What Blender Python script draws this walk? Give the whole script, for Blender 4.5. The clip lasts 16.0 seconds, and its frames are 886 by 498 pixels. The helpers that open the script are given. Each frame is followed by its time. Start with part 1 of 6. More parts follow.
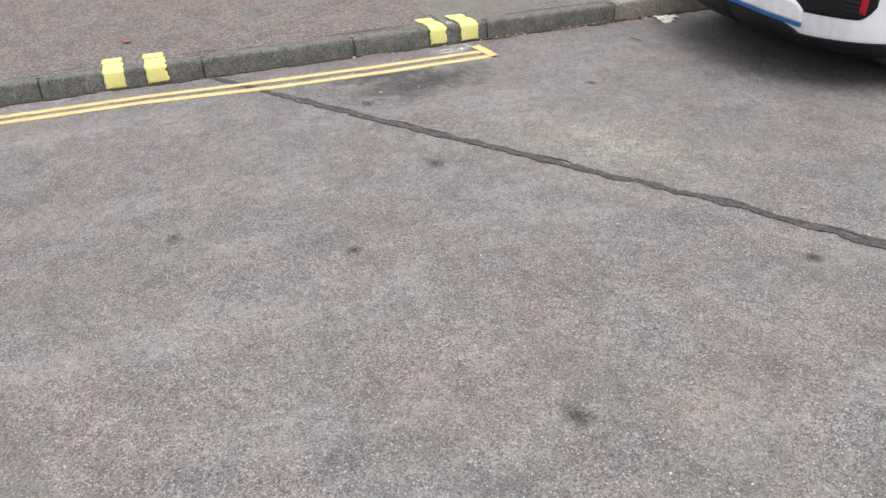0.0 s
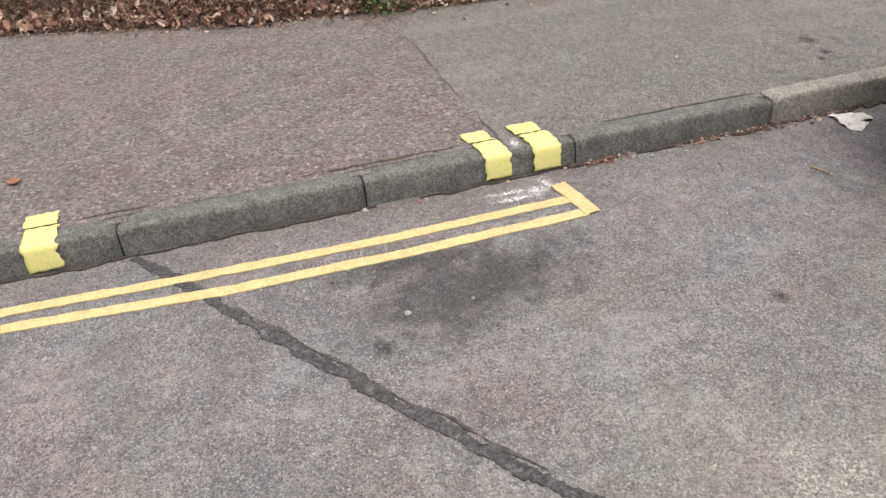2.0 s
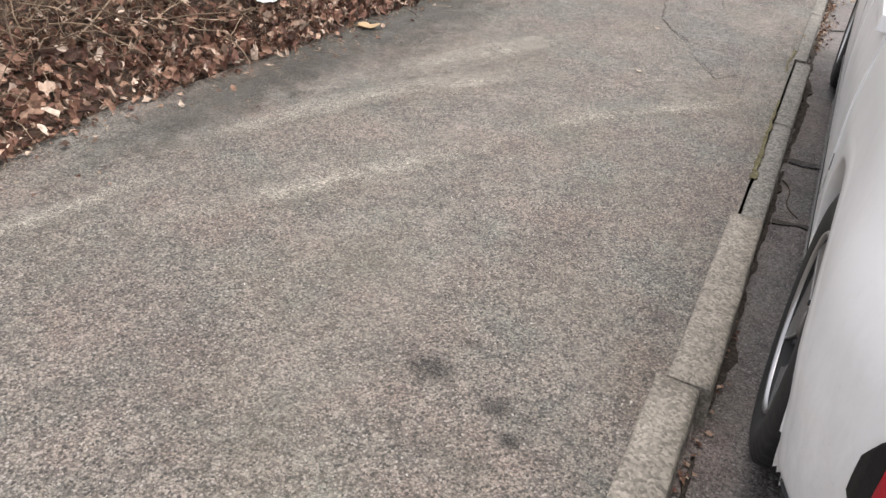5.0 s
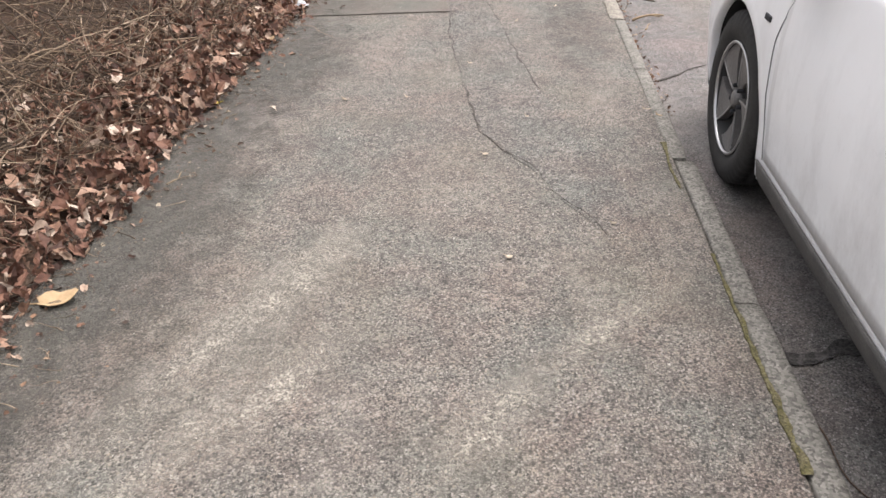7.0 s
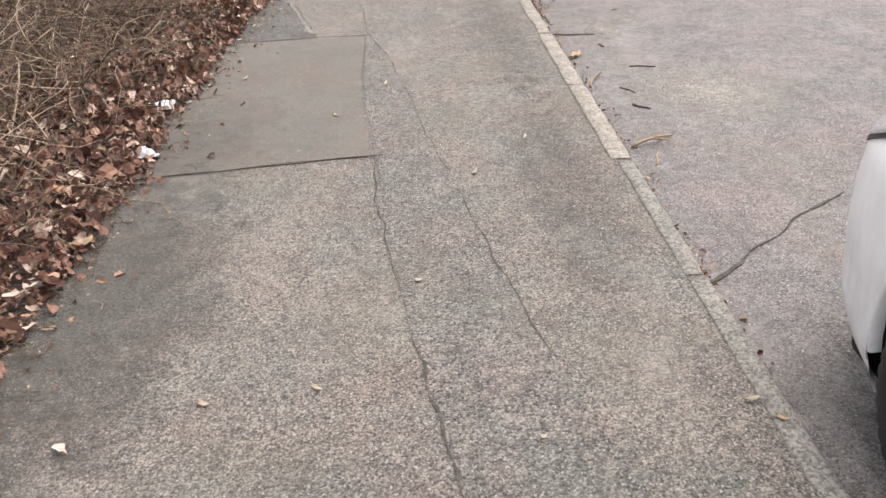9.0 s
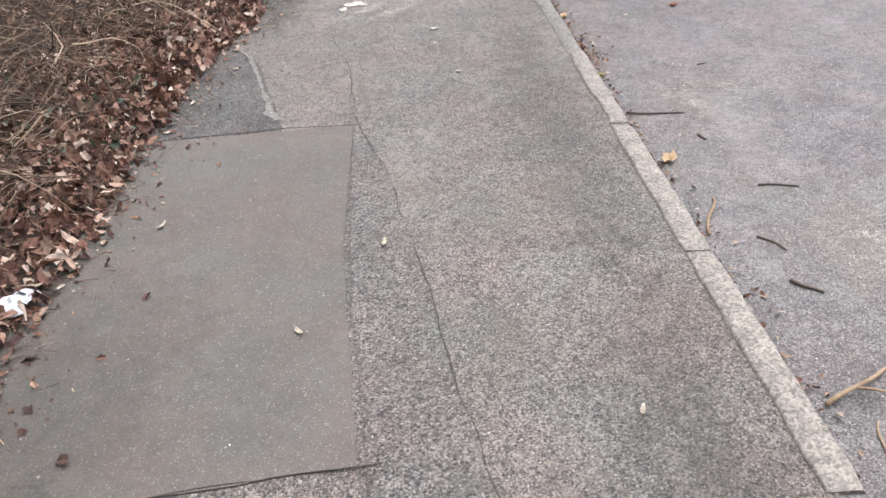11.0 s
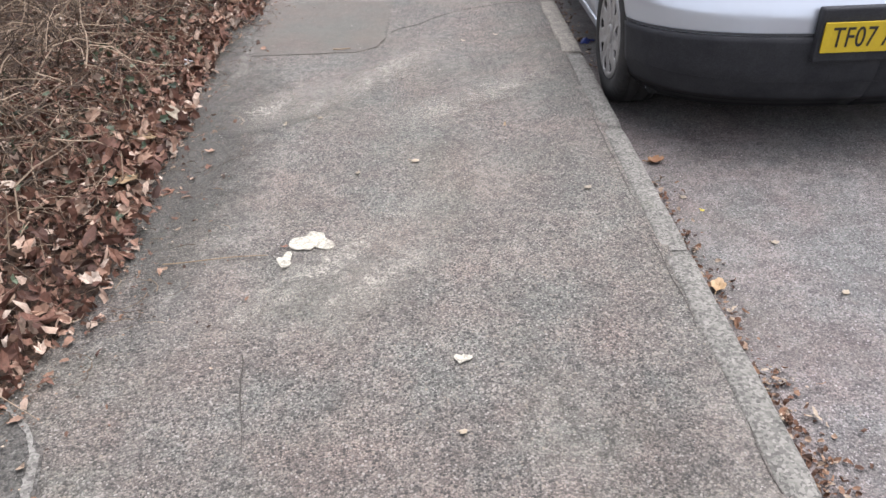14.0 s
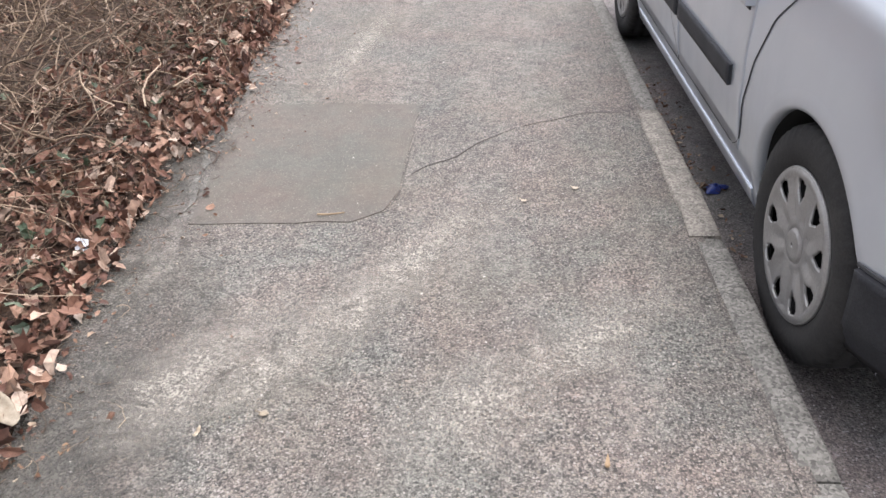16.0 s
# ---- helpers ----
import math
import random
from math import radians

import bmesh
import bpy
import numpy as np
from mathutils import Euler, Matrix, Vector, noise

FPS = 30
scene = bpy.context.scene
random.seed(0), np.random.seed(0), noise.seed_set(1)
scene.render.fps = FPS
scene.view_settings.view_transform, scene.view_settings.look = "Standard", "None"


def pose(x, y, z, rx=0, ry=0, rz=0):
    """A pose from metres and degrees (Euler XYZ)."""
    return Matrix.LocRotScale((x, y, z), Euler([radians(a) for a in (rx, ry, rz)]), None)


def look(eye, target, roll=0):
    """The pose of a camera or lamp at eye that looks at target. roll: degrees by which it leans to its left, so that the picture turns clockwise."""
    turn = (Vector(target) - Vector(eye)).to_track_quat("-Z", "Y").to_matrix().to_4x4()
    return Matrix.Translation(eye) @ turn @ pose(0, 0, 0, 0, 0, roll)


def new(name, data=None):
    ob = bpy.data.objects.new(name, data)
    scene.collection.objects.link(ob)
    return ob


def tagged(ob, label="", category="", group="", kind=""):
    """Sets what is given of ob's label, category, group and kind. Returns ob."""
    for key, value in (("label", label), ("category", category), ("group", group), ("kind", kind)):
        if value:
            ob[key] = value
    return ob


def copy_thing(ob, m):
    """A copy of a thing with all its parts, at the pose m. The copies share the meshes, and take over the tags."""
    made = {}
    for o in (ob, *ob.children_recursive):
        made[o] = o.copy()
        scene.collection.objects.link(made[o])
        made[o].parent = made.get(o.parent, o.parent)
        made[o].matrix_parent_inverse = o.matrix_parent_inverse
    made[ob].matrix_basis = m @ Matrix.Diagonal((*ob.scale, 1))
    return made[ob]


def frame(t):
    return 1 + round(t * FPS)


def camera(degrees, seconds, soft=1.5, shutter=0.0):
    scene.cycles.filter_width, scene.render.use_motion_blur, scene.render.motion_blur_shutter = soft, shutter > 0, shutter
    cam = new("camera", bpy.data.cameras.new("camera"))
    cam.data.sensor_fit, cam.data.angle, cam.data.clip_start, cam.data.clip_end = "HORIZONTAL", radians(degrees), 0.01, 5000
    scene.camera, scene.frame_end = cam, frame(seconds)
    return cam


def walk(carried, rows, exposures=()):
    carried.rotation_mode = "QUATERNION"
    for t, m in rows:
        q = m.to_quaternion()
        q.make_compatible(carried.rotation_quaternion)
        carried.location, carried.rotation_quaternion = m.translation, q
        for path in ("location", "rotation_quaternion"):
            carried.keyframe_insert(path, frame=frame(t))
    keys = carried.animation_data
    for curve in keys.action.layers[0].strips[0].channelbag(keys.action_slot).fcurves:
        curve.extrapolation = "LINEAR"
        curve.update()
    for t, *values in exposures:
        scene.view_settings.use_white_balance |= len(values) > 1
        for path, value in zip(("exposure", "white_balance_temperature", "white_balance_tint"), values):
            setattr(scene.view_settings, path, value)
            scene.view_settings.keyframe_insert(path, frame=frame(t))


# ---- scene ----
cam = camera(60.9, 16.0)
PATH = [
    (0, (4.691, -1.473, 1.362), (3.062, -0.991, 0.306), -2.8),
    (0.5, (4.182, -1.364, 1.374), (2.604, -0.829, 0.268), -2.5),
    (1, (3.672, -1.184, 1.391), (2.1, -0.696, 0.254), -2.7),
    (1.5, (3.151, -1.058, 1.412), (1.573, -0.573, 0.283), -3.2),
    (2, (2.609, -0.941, 1.405), (0.995, -0.549, 0.292), -4.7),
    (2.5, (2.113, -0.846, 1.363), (0.517, -0.33, 0.273), -5.2),
    (3, (1.623, -0.648, 1.298), (0.131, 0.12, 0.21), -3.4),
    (3.5, (1.204, -0.439, 1.242), (-0.155, 0.537, 0.147), -0.2),
    (4, (0.765, -0.07, 1.234), (-0.273, 1.233, 0.128), 2.6),
    (4.5, (0.368, 0.276, 1.215), (-0.546, 1.664, 0.102), 4.7),
    (4.7, (0.196, 0.442, 1.187), (-0.633, 1.881, 0.073), 5.0),
    (6.8, (-0.666, 2.011, 1.287), (-0.836, 3.686, 0.207), -1.6),
    (7, (-0.71, 2.178, 1.279), (-0.858, 3.854, 0.196), -1.8),
    (7.5, (-0.781, 2.626, 1.283), (-0.794, 4.322, 0.223), -2.0),
    (8, (-0.812, 3.084, 1.297), (-0.861, 4.792, 0.257), -3.0),
    (8.5, (-0.819, 3.526, 1.283), (-0.782, 5.241, 0.255), -2.8),
    (8.7, (-0.831, 3.705, 1.283), (-0.78, 5.418, 0.251), -2.8),
    (10.8, (-0.866, 5.501, 1.285), (-0.858, 7.165, 0.175), -3.7),
    (11, (-0.861, 5.709, 1.304), (-0.815, 7.372, 0.193), -3.5),
    (11.5, (-0.846, 6.127, 1.272), (-0.819, 7.788, 0.159), -3.2),
    (12, (-0.825, 6.582, 1.286), (-0.836, 8.242, 0.171), -2.5),
    (12.5, (-0.819, 7.026, 1.29), (-0.75, 8.688, 0.181), -1.4),
    (13, (-0.812, 7.48, 1.306), (-0.897, 9.135, 0.187), -2.2),
    (13.5, (-0.794, 7.936, 1.29), (-0.747, 9.6, 0.181), -1.7),
    (14, (-0.763, 8.398, 1.287), (-0.758, 10.073, 0.194), -2.2),
    (14.5, (-0.766, 8.795, 1.289), (-0.823, 10.466, 0.191), -2.3),
    (15, (-0.775, 9.262, 1.292), (-0.863, 10.935, 0.2), -2.6),
    (15.5, (-0.754, 9.702, 1.292), (-0.948, 11.369, 0.203), -3.1),
    (16, (-0.735, 10.188, 1.291), (-0.844, 11.85, 0.183), -3.0),
]
walk(cam, [(t, look(eye, target, roll)) for t, eye, target, roll in PATH], [(0.0, 0.91, 6350, 11), (1.5, 0.84, 6450, 11), (2.5, 0.88, 6600, 11), (4.7, 0.96, 6650, 12), (6.8, 1.12, 6680, 13), (8.7, 1.12, 6680, 13), (10.8, 1.07, 6200, 14), (12.5, 1.08, 6180, 14), (14.0, 1.08, 6200, 14), (15.0, 1.12, 6300, 14), (16.0, 1.30, 6300, 14)])

# ---- world, sun and exposure ----
world = bpy.data.worlds.new("overcast_sky")
scene.world = world
world.use_nodes = True
_n, _l = world.node_tree.nodes, world.node_tree.links
_sky = _n.new("ShaderNodeTexSky")
_sky.sky_type = "NISHITA"
_sky.sun_disc = False
_sky.sun_elevation, _sky.sun_rotation = radians(74), radians(50)
_sky.air_density, _sky.dust_density = 1.0, 4.0
_hue = _n.new("ShaderNodeHueSaturation")
_hue.inputs["Saturation"].default_value = 0.2
_l.new(_sky.outputs[0], _hue.inputs["Color"])
_l.new(_hue.outputs[0], _n["Background"].inputs[0])
_n["Background"].inputs[1].default_value = 0.165

sun_data = bpy.data.lights.new("sun", "SUN")
sun_data.energy, sun_data.angle, sun_data.color = 1.05, radians(60), (1.0, 0.93, 0.86)
sun = new("sun", sun_data)
sun.matrix_world = look((0, 0, 20), (-4.4, -3.7, 0))


# ---- material helpers ----
def material(name, rough=0.8, metal=0.0, colour=(0.5, 0.5, 0.5), coat=0.0):
    m = bpy.data.materials.new(name)
    m.use_nodes = True
    b = m.node_tree.nodes["Principled BSDF"]
    b.inputs["Base Color"].default_value = (*colour, 1)
    b.inputs["Roughness"].default_value = rough
    b.inputs["Metallic"].default_value = metal
    b.inputs["Coat Weight"].default_value = coat
    return m


def toned_down(c):
    """The colour darkened evenly, in balance with the raised exposure."""
    return tuple(0.76 * k for k in c)


class Net:
    """Short names for the nodes of one material."""

    def __init__(self, m):
        self.m, self.t = m, m.node_tree
        self.out = self.t.nodes["Principled BSDF"]
        self.place = self.t.nodes.new("ShaderNodeNewGeometry").outputs["Position"]

    def link(self, a, b):
        self.t.links.new(a, b)

    def mapped(self, scale=(1, 1, 1), turn=0.0):
        n = self.t.nodes.new("ShaderNodeMapping")
        n.inputs["Scale"].default_value = scale
        n.inputs["Rotation"].default_value = (0, 0, radians(turn))
        self.link(self.place, n.inputs["Vector"])
        return n.outputs[0]

    def noise(self, scale, detail=4.0, rough=0.55, where=None):
        n = self.t.nodes.new("ShaderNodeTexNoise")
        n.inputs["Scale"].default_value, n.inputs["Detail"].default_value, n.inputs["Roughness"].default_value = scale, detail, rough
        self.link(where or self.place, n.inputs["Vector"])
        return n.outputs[0]

    def cells(self, scale, randomness=1.0):
        n = self.t.nodes.new("ShaderNodeTexVoronoi")
        n.inputs["Scale"].default_value, n.inputs["Randomness"].default_value = scale, randomness
        self.link(self.place, n.inputs["Vector"])
        s = self.t.nodes.new("ShaderNodeSeparateColor")
        self.link(n.outputs["Color"], s.inputs[0])
        return n.outputs["Distance"], s.outputs[0], s.outputs[1]

    def ranged(self, v, a, b, c=0.0, d=1.0):
        n = self.t.nodes.new("ShaderNodeMapRange")
        for i, k in enumerate((a, b, c, d)):
            n.inputs[i + 1].default_value = k
        self.link(v, n.inputs[0])
        return n.outputs[0]

    def maths(self, op, a, b):
        n = self.t.nodes.new("ShaderNodeMath")
        n.operation = op
        for i, v in enumerate((a, b)):
            if isinstance(v, (int, float)):
                n.inputs[i].default_value = v
            else:
                self.link(v, n.inputs[i])
        return n.outputs[0]

    def mix(self, f, a, b, kind="MIX"):
        n = self.t.nodes.new("ShaderNodeMix")
        n.data_type, n.blend_type = "RGBA", kind
        for sock, v in ((n.inputs[0], f), (n.inputs[6], a), (n.inputs[7], b)):
            if isinstance(v, (int, float)):
                sock.default_value = v
            elif isinstance(v, tuple):
                sock.default_value = (*v, 1)
            else:
                self.link(v, sock)
        return n.outputs[2]

    def grey(self, v):
        n = self.t.nodes.new("ShaderNodeCombineColor")
        for i in range(3):
            self.link(v, n.inputs[i])
        return n.outputs[0]

    def ramp(self, v, stops):
        n = self.t.nodes.new("ShaderNodeValToRGB")
        e = n.color_ramp.elements
        while len(e) < len(stops):
            e.new(0.5)
        for k, (p, c) in zip(e, stops):
            k.position, k.color = p, (*c, 1)
        self.link(v, n.inputs[0])
        return n.outputs[0]

    def bump(self, v, depth, strength=1.0):
        n = self.t.nodes.new("ShaderNodeBump")
        n.inputs["Strength"].default_value, n.inputs["Distance"].default_value = strength, depth
        self.link(v, n.inputs["Height"])
        self.link(n.outputs[0], self.out.inputs["Normal"])

    def colour(self, c):
        self.link(c, self.out.inputs["Base Color"])
        return self.m


def asphalt(name, base, warm, grain=150.0, contrast=0.5, pale=0.0, pale_turn=35.0, blotch=0.25, relief=0.004, stones=0.6, rough=0.74):
    """Worn asphalt: pale and dark stones in a sandy binder, tints and blotches at several sizes, and scuffed pale drifts."""
    m = material(name, rough)
    base, warm = (tuple(0.88 * k for k in toned_down(c)) for c in (base, warm))
    n = Net(m)
    d, r, g = n.cells(grain)
    d2, r2, g2 = n.cells(grain * 0.66)
    d3, r3, g3 = n.cells(grain * 1.9)
    big, mid = n.noise(0.9, 6, 0.6), n.noise(5, 7, 0.7)
    tint, clump = n.noise(2.7, 7, 0.72), n.noise(24, 6, 0.75)
    times = lambda c, v: n.mix(1.0, c, n.grey(v), "MULTIPLY")
    both = lambda a, b: n.maths("MULTIPLY", a, b)
    c = n.mix(n.ranged(big, 0.35, 0.65), base, warm)
    c = n.mix(1.0, c, n.mix(n.ranged(tint, 0.38, 0.62), (1.1, 0.975, 0.935), (0.945, 1.01, 0.99)), "MULTIPLY")
    c = times(c, n.ranged(mid, 0.3, 0.7, 1 - blotch, 1 + blotch))
    c = times(c, n.ranged(clump, 0.3, 0.7, 1 - contrast * 0.4, 1 + contrast * 0.4))
    c = times(c, n.ranged(r, 0, 1, 1 - contrast * 0.7, 1 + contrast * 0.7))
    c = times(c, n.ranged(r3, 0, 1, 1 - contrast * 0.6, 1 + contrast * 0.6))
    # dark hollows where a stone has gone
    c = n.mix(both(n.ranged(r2, 0.24, 0.19, 0, stones), n.ranged(d2, 0.6, 0.5)), c, tuple(k * 0.2 for k in base))
    c = n.mix(both(n.ranged(d, 0.52, 0.74, 0, 0.2 + 0.7 * stones), n.ranged(clump, 0.4, 0.6, 1, 0.3)), c, tuple(k * 0.25 for k in base))
    # polished stone faces, buff and bluish
    face = n.mix(r2, tuple(min(1, k * q) for k, q in zip(warm, (1.95, 1.8, 1.62))), tuple(min(1, k * q) for k, q in zip(base, (1.75, 1.8, 1.85))))
    c = n.mix(both(both(n.ranged(g2, 0.8, 0.9, 0, stones), n.ranged(d2, 0.6, 0.46)), n.ranged(mid, 0.36, 0.58, 0.35, 1)), c, face)
    c = n.mix(n.ranged(g, 0.95, 0.98, 0, 0.75), c, tuple(min(1, k * 2.6) for k in base))
    c = n.mix(n.ranged(n.noise(1.7, 5, 0.6), 0.5, 0.75, 0, 0.3), c, (base[0], base[1], base[2] * 0.76))
    if pale:
        drift = n.noise(1.0, 5, 0.65, n.mapped((3.2, 0.6, 1), pale_turn))
        mask = both(n.ranged(drift, 0.5, 0.66), n.ranged(mid, 0.35, 0.6, 0.3, 1))
        c = n.mix(both(both(mask, pale), n.ranged(clump, 0.38, 0.58, 0.2, 1)), c, tuple(k * 1.7 for k in warm))
    h = n.maths("ADD", n.ranged(d, 0, 0.8, 0.6, 0), n.maths("ADD", n.ranged(d2, 0.2, 0.7, 0.8, 0), both(clump, 0.7)))
    n.bump(h, relief, 0.6)
    return n.colour(c)


def mottled(name, base, other, scale=6.0, rough=0.85, speckle=0.25, grain=260.0, relief=0.002, extra=None, extra_scale=2.0, extra_from=0.6):
    """Stone, concrete or paint with stains at two scales."""
    m = material(name, rough)
    base, other = toned_down(base), toned_down(other)
    extra = toned_down(extra) if extra else None
    n = Net(m)
    c = n.mix(n.ranged(n.noise(scale, 6, 0.65), 0.35, 0.65), base, other)
    d, r, g = n.cells(grain)
    c = n.mix(1.0, c, n.grey(n.ranged(r, 0, 1, 1 - speckle, 1 + speckle)), "MULTIPLY")
    if extra:
        c = n.mix(n.ranged(n.noise(extra_scale, 6, 0.7), extra_from, extra_from + 0.1, 0, 0.8), c, extra)
    n.bump(n.noise(grain * 0.4, 4), relief, 0.8)
    return n.colour(c)


# ---- materials ----
ROAD = asphalt("road_asphalt", (0.192, 0.178, 0.178), (0.21, 0.194, 0.186), 220, 0.56, 0.5, 70, 0.3, 0.003, 0.7)
PATH_GREY = asphalt("path_asphalt", (0.176, 0.162, 0.147), (0.2, 0.183, 0.163), 205, 0.76, 0.4, -38, 0.22, 0.004, 0.9)
PATH_RED = asphalt("old_reddish_asphalt", (0.18, 0.152, 0.14), (0.197, 0.168, 0.156), 82, 0.5, 0.12, -20, 0.3, 0.012, 0.6)
PATH_COARSE = asphalt("coarse_trench_asphalt", (0.165, 0.156, 0.144), (0.185, 0.172, 0.158), 180, 0.8, 0.25, -5, 0.25, 0.006, 0.9)
SLAB = asphalt("smooth_patch_asphalt", (0.136, 0.124, 0.108), (0.152, 0.139, 0.121), 330, 0.2, 0.15, 20, 0.13, 0.001, 0.12)
DARK_PATCH = asphalt("dark_patch_asphalt", (0.096, 0.091, 0.083), (0.12, 0.113, 0.104), 150, 0.7, 0.45, -30, 0.35, 0.005, 0.9)
PALE_CRUMB = mottled("crumbled_pale_edge", (0.26, 0.25, 0.225), (0.17, 0.16, 0.145), 16, 0.95, 0.45, 170)
TAR = mottled("joint_tar", (0.03, 0.028, 0.027), (0.075, 0.07, 0.067), 40, 0.8, 0.6, 160, 0.006, (0.19, 0.175, 0.17), 22, 0.57)
CRACK_FAINT = mottled("faint_crack", (0.095, 0.087, 0.078), (0.13, 0.12, 0.108), 20, 0.95, 0.4)
CRACK = mottled("crack_dirt", (0.05, 0.045, 0.04), (0.10, 0.09, 0.078), 20, 0.95, 0.4)
DIRT = mottled("gutter_dirt", (0.035, 0.028, 0.022), (0.075, 0.062, 0.052), 18, 1.0, 0.5, 120, 0.01)
MOSS = mottled("moss", (0.1, 0.092, 0.03), (0.165, 0.145, 0.085), 34, 0.95, 0.5, 220, 0.006)
KERB_DARK = mottled("weathered_kerb_stone", (0.095, 0.094, 0.082), (0.165, 0.16, 0.142), 14, 0.9, 0.5, 170, 0.007, (0.22, 0.215, 0.19), 30, 0.62)
KERB_PALE = mottled("pale_concrete_kerb", (0.33, 0.30, 0.255), (0.23, 0.21, 0.18), 18, 0.88, 0.42, 150, 0.004, (0.13, 0.13, 0.105), 5, 0.6)
KERB_GREY = mottled("grey_concrete_kerb", (0.24, 0.228, 0.205), (0.17, 0.164, 0.145), 18, 0.88, 0.5, 150, 0.004, (0.1, 0.105, 0.07), 4, 0.63)
YELLOW = mottled("fresh_yellow_kerb_paint", (0.80, 0.74, 0.27), (0.74, 0.67, 0.22), 12, 0.6, 0.08, 200, 0.003)
YELLOW_LINE = mottled("worn_yellow_line_paint", (0.66, 0.52, 0.24), (0.56, 0.43, 0.19), 14, 0.75, 0.2, 190, 0.003, (0.3, 0.25, 0.17), 18, 0.66)
SPLASH = mottled("spilled_white_paint", (0.62, 0.585, 0.49), (0.4, 0.375, 0.31), 45, 0.85, 0.3, 190, 0.002)
SOIL = mottled("leafy_soil", (0.035, 0.02, 0.012), (0.075, 0.042, 0.025), 14, 1.0, 0.5, 90, 0.02)
EARTH = mottled("ground_earth", (0.09, 0.08, 0.06), (0.12, 0.1, 0.07), 0.4, 1.0, 0.3, 20)
PAPER = mottled("crumpled_tissue", (0.86, 0.8, 0.74), (0.7, 0.63, 0.57), 24, 0.9, 0.12, 200, 0.002, (0.3, 0.25, 0.21), 55, 0.6)
PLASTIC_WHITE = mottled("white_litter", (0.72, 0.75, 0.8), (0.6, 0.62, 0.66), 20, 0.5, 0.05)
PLASTIC_BLUE = mottled("blue_litter", (0.03, 0.06, 0.3), (0.02, 0.03, 0.16), 20, 0.4, 0.05)
TWIG_PALE = mottled("pale_dead_twig", (0.42, 0.31, 0.19), (0.28, 0.19, 0.11), 18, 0.85, 0.2)
TWIG_DARK = mottled("dark_twig", (0.09, 0.065, 0.05), (0.15, 0.11, 0.085), 18, 0.9, 0.2)
PEBBLE = mottled("pebble", (0.4, 0.37, 0.34), (0.25, 0.23, 0.21), 18, 0.85, 0.2)


def island_material(name, stops, rough=0.75, grain=60.0):
    m = material(name, rough)
    n = Net(m)
    geo = n.t.nodes.new("ShaderNodeNewGeometry")
    c = n.ramp(geo.outputs["Random Per Island"], [(p, toned_down(k)) for p, k in stops])
    c = n.mix(1.0, c, n.grey(n.ranged(n.noise(grain, 4), 0.3, 0.7, 0.65, 1.3)), "MULTIPLY")
    n.bump(n.noise(grain * 4, 2), 0.002, 0.6)
    return n.colour(c)


LITTER = island_material("dead_leaf_litter", [(0.0, (0.055, 0.025, 0.017)), (0.28, (0.15, 0.066, 0.043)), (0.55, (0.26, 0.133, 0.088)), (0.78, (0.39, 0.24, 0.165)), (0.9, (0.52, 0.38, 0.29)), (1.0, (0.68, 0.56, 0.46))])
GUTTER = island_material("gutter_leaf_crumbs", [(0.0, (0.05, 0.026, 0.016)), (0.4, (0.16, 0.075, 0.042)), (0.7, (0.30, 0.17, 0.1)), (1.0, (0.5, 0.42, 0.32))])
STEMS = island_material("dead_bramble_stems", [(0.0, (0.05, 0.034, 0.022)), (0.42, (0.14, 0.097, 0.065)), (0.8, (0.3, 0.215, 0.145)), (1.0, (0.56, 0.43, 0.31))], 0.85)
IVY = island_material("ivy_green", [(0.0, (0.03, 0.045, 0.025)), (0.6, (0.06, 0.09, 0.045)), (1.0, (0.12, 0.15, 0.09))], 0.5)
WEED = island_material("weed_green", [(0.0, (0.03, 0.066, 0.014)), (0.6, (0.07, 0.135, 0.028)), (1.0, (0.14, 0.22, 0.055))], 0.6)
GRIT = island_material("loose_grit", [(0.0, (0.10, 0.095, 0.09)), (0.5, (0.3, 0.28, 0.26)), (1.0, (0.6, 0.57, 0.53))], 0.9)


def leaf_material(name, a, b):
    m = material(name, 0.7)
    n = Net(m)
    c = n.mix(n.ranged(n.noise(35, 5, 0.65), 0.35, 0.65), toned_down(a), toned_down(b))
    info = n.t.nodes.new("ShaderNodeObjectInfo")
    c = n.mix(1.0, c, n.grey(n.ranged(info.outputs["Random"], 0, 1, 0.75, 1.2)), "MULTIPLY")
    n.bump(n.noise(180, 3), 0.002, 0.6)
    return n.colour(c)


LEAF_TAN = leaf_material("tan_dry_leaf", (0.47, 0.34, 0.2), (0.35, 0.23, 0.12))
LEAF_ORANGE = leaf_material("orange_brown_leaf", (0.42, 0.245, 0.125), (0.32, 0.16, 0.08))
LEAF_RUST = leaf_material("rust_leaf", (0.24, 0.09, 0.05), (0.32, 0.15, 0.085))
LEAF_PALE = leaf_material("bleached_leaf", (0.52, 0.45, 0.35), (0.36, 0.29, 0.2))
LEAF_YELLOW = leaf_material("yellow_leaf", (0.68, 0.58, 0.08), (0.55, 0.44, 0.07))


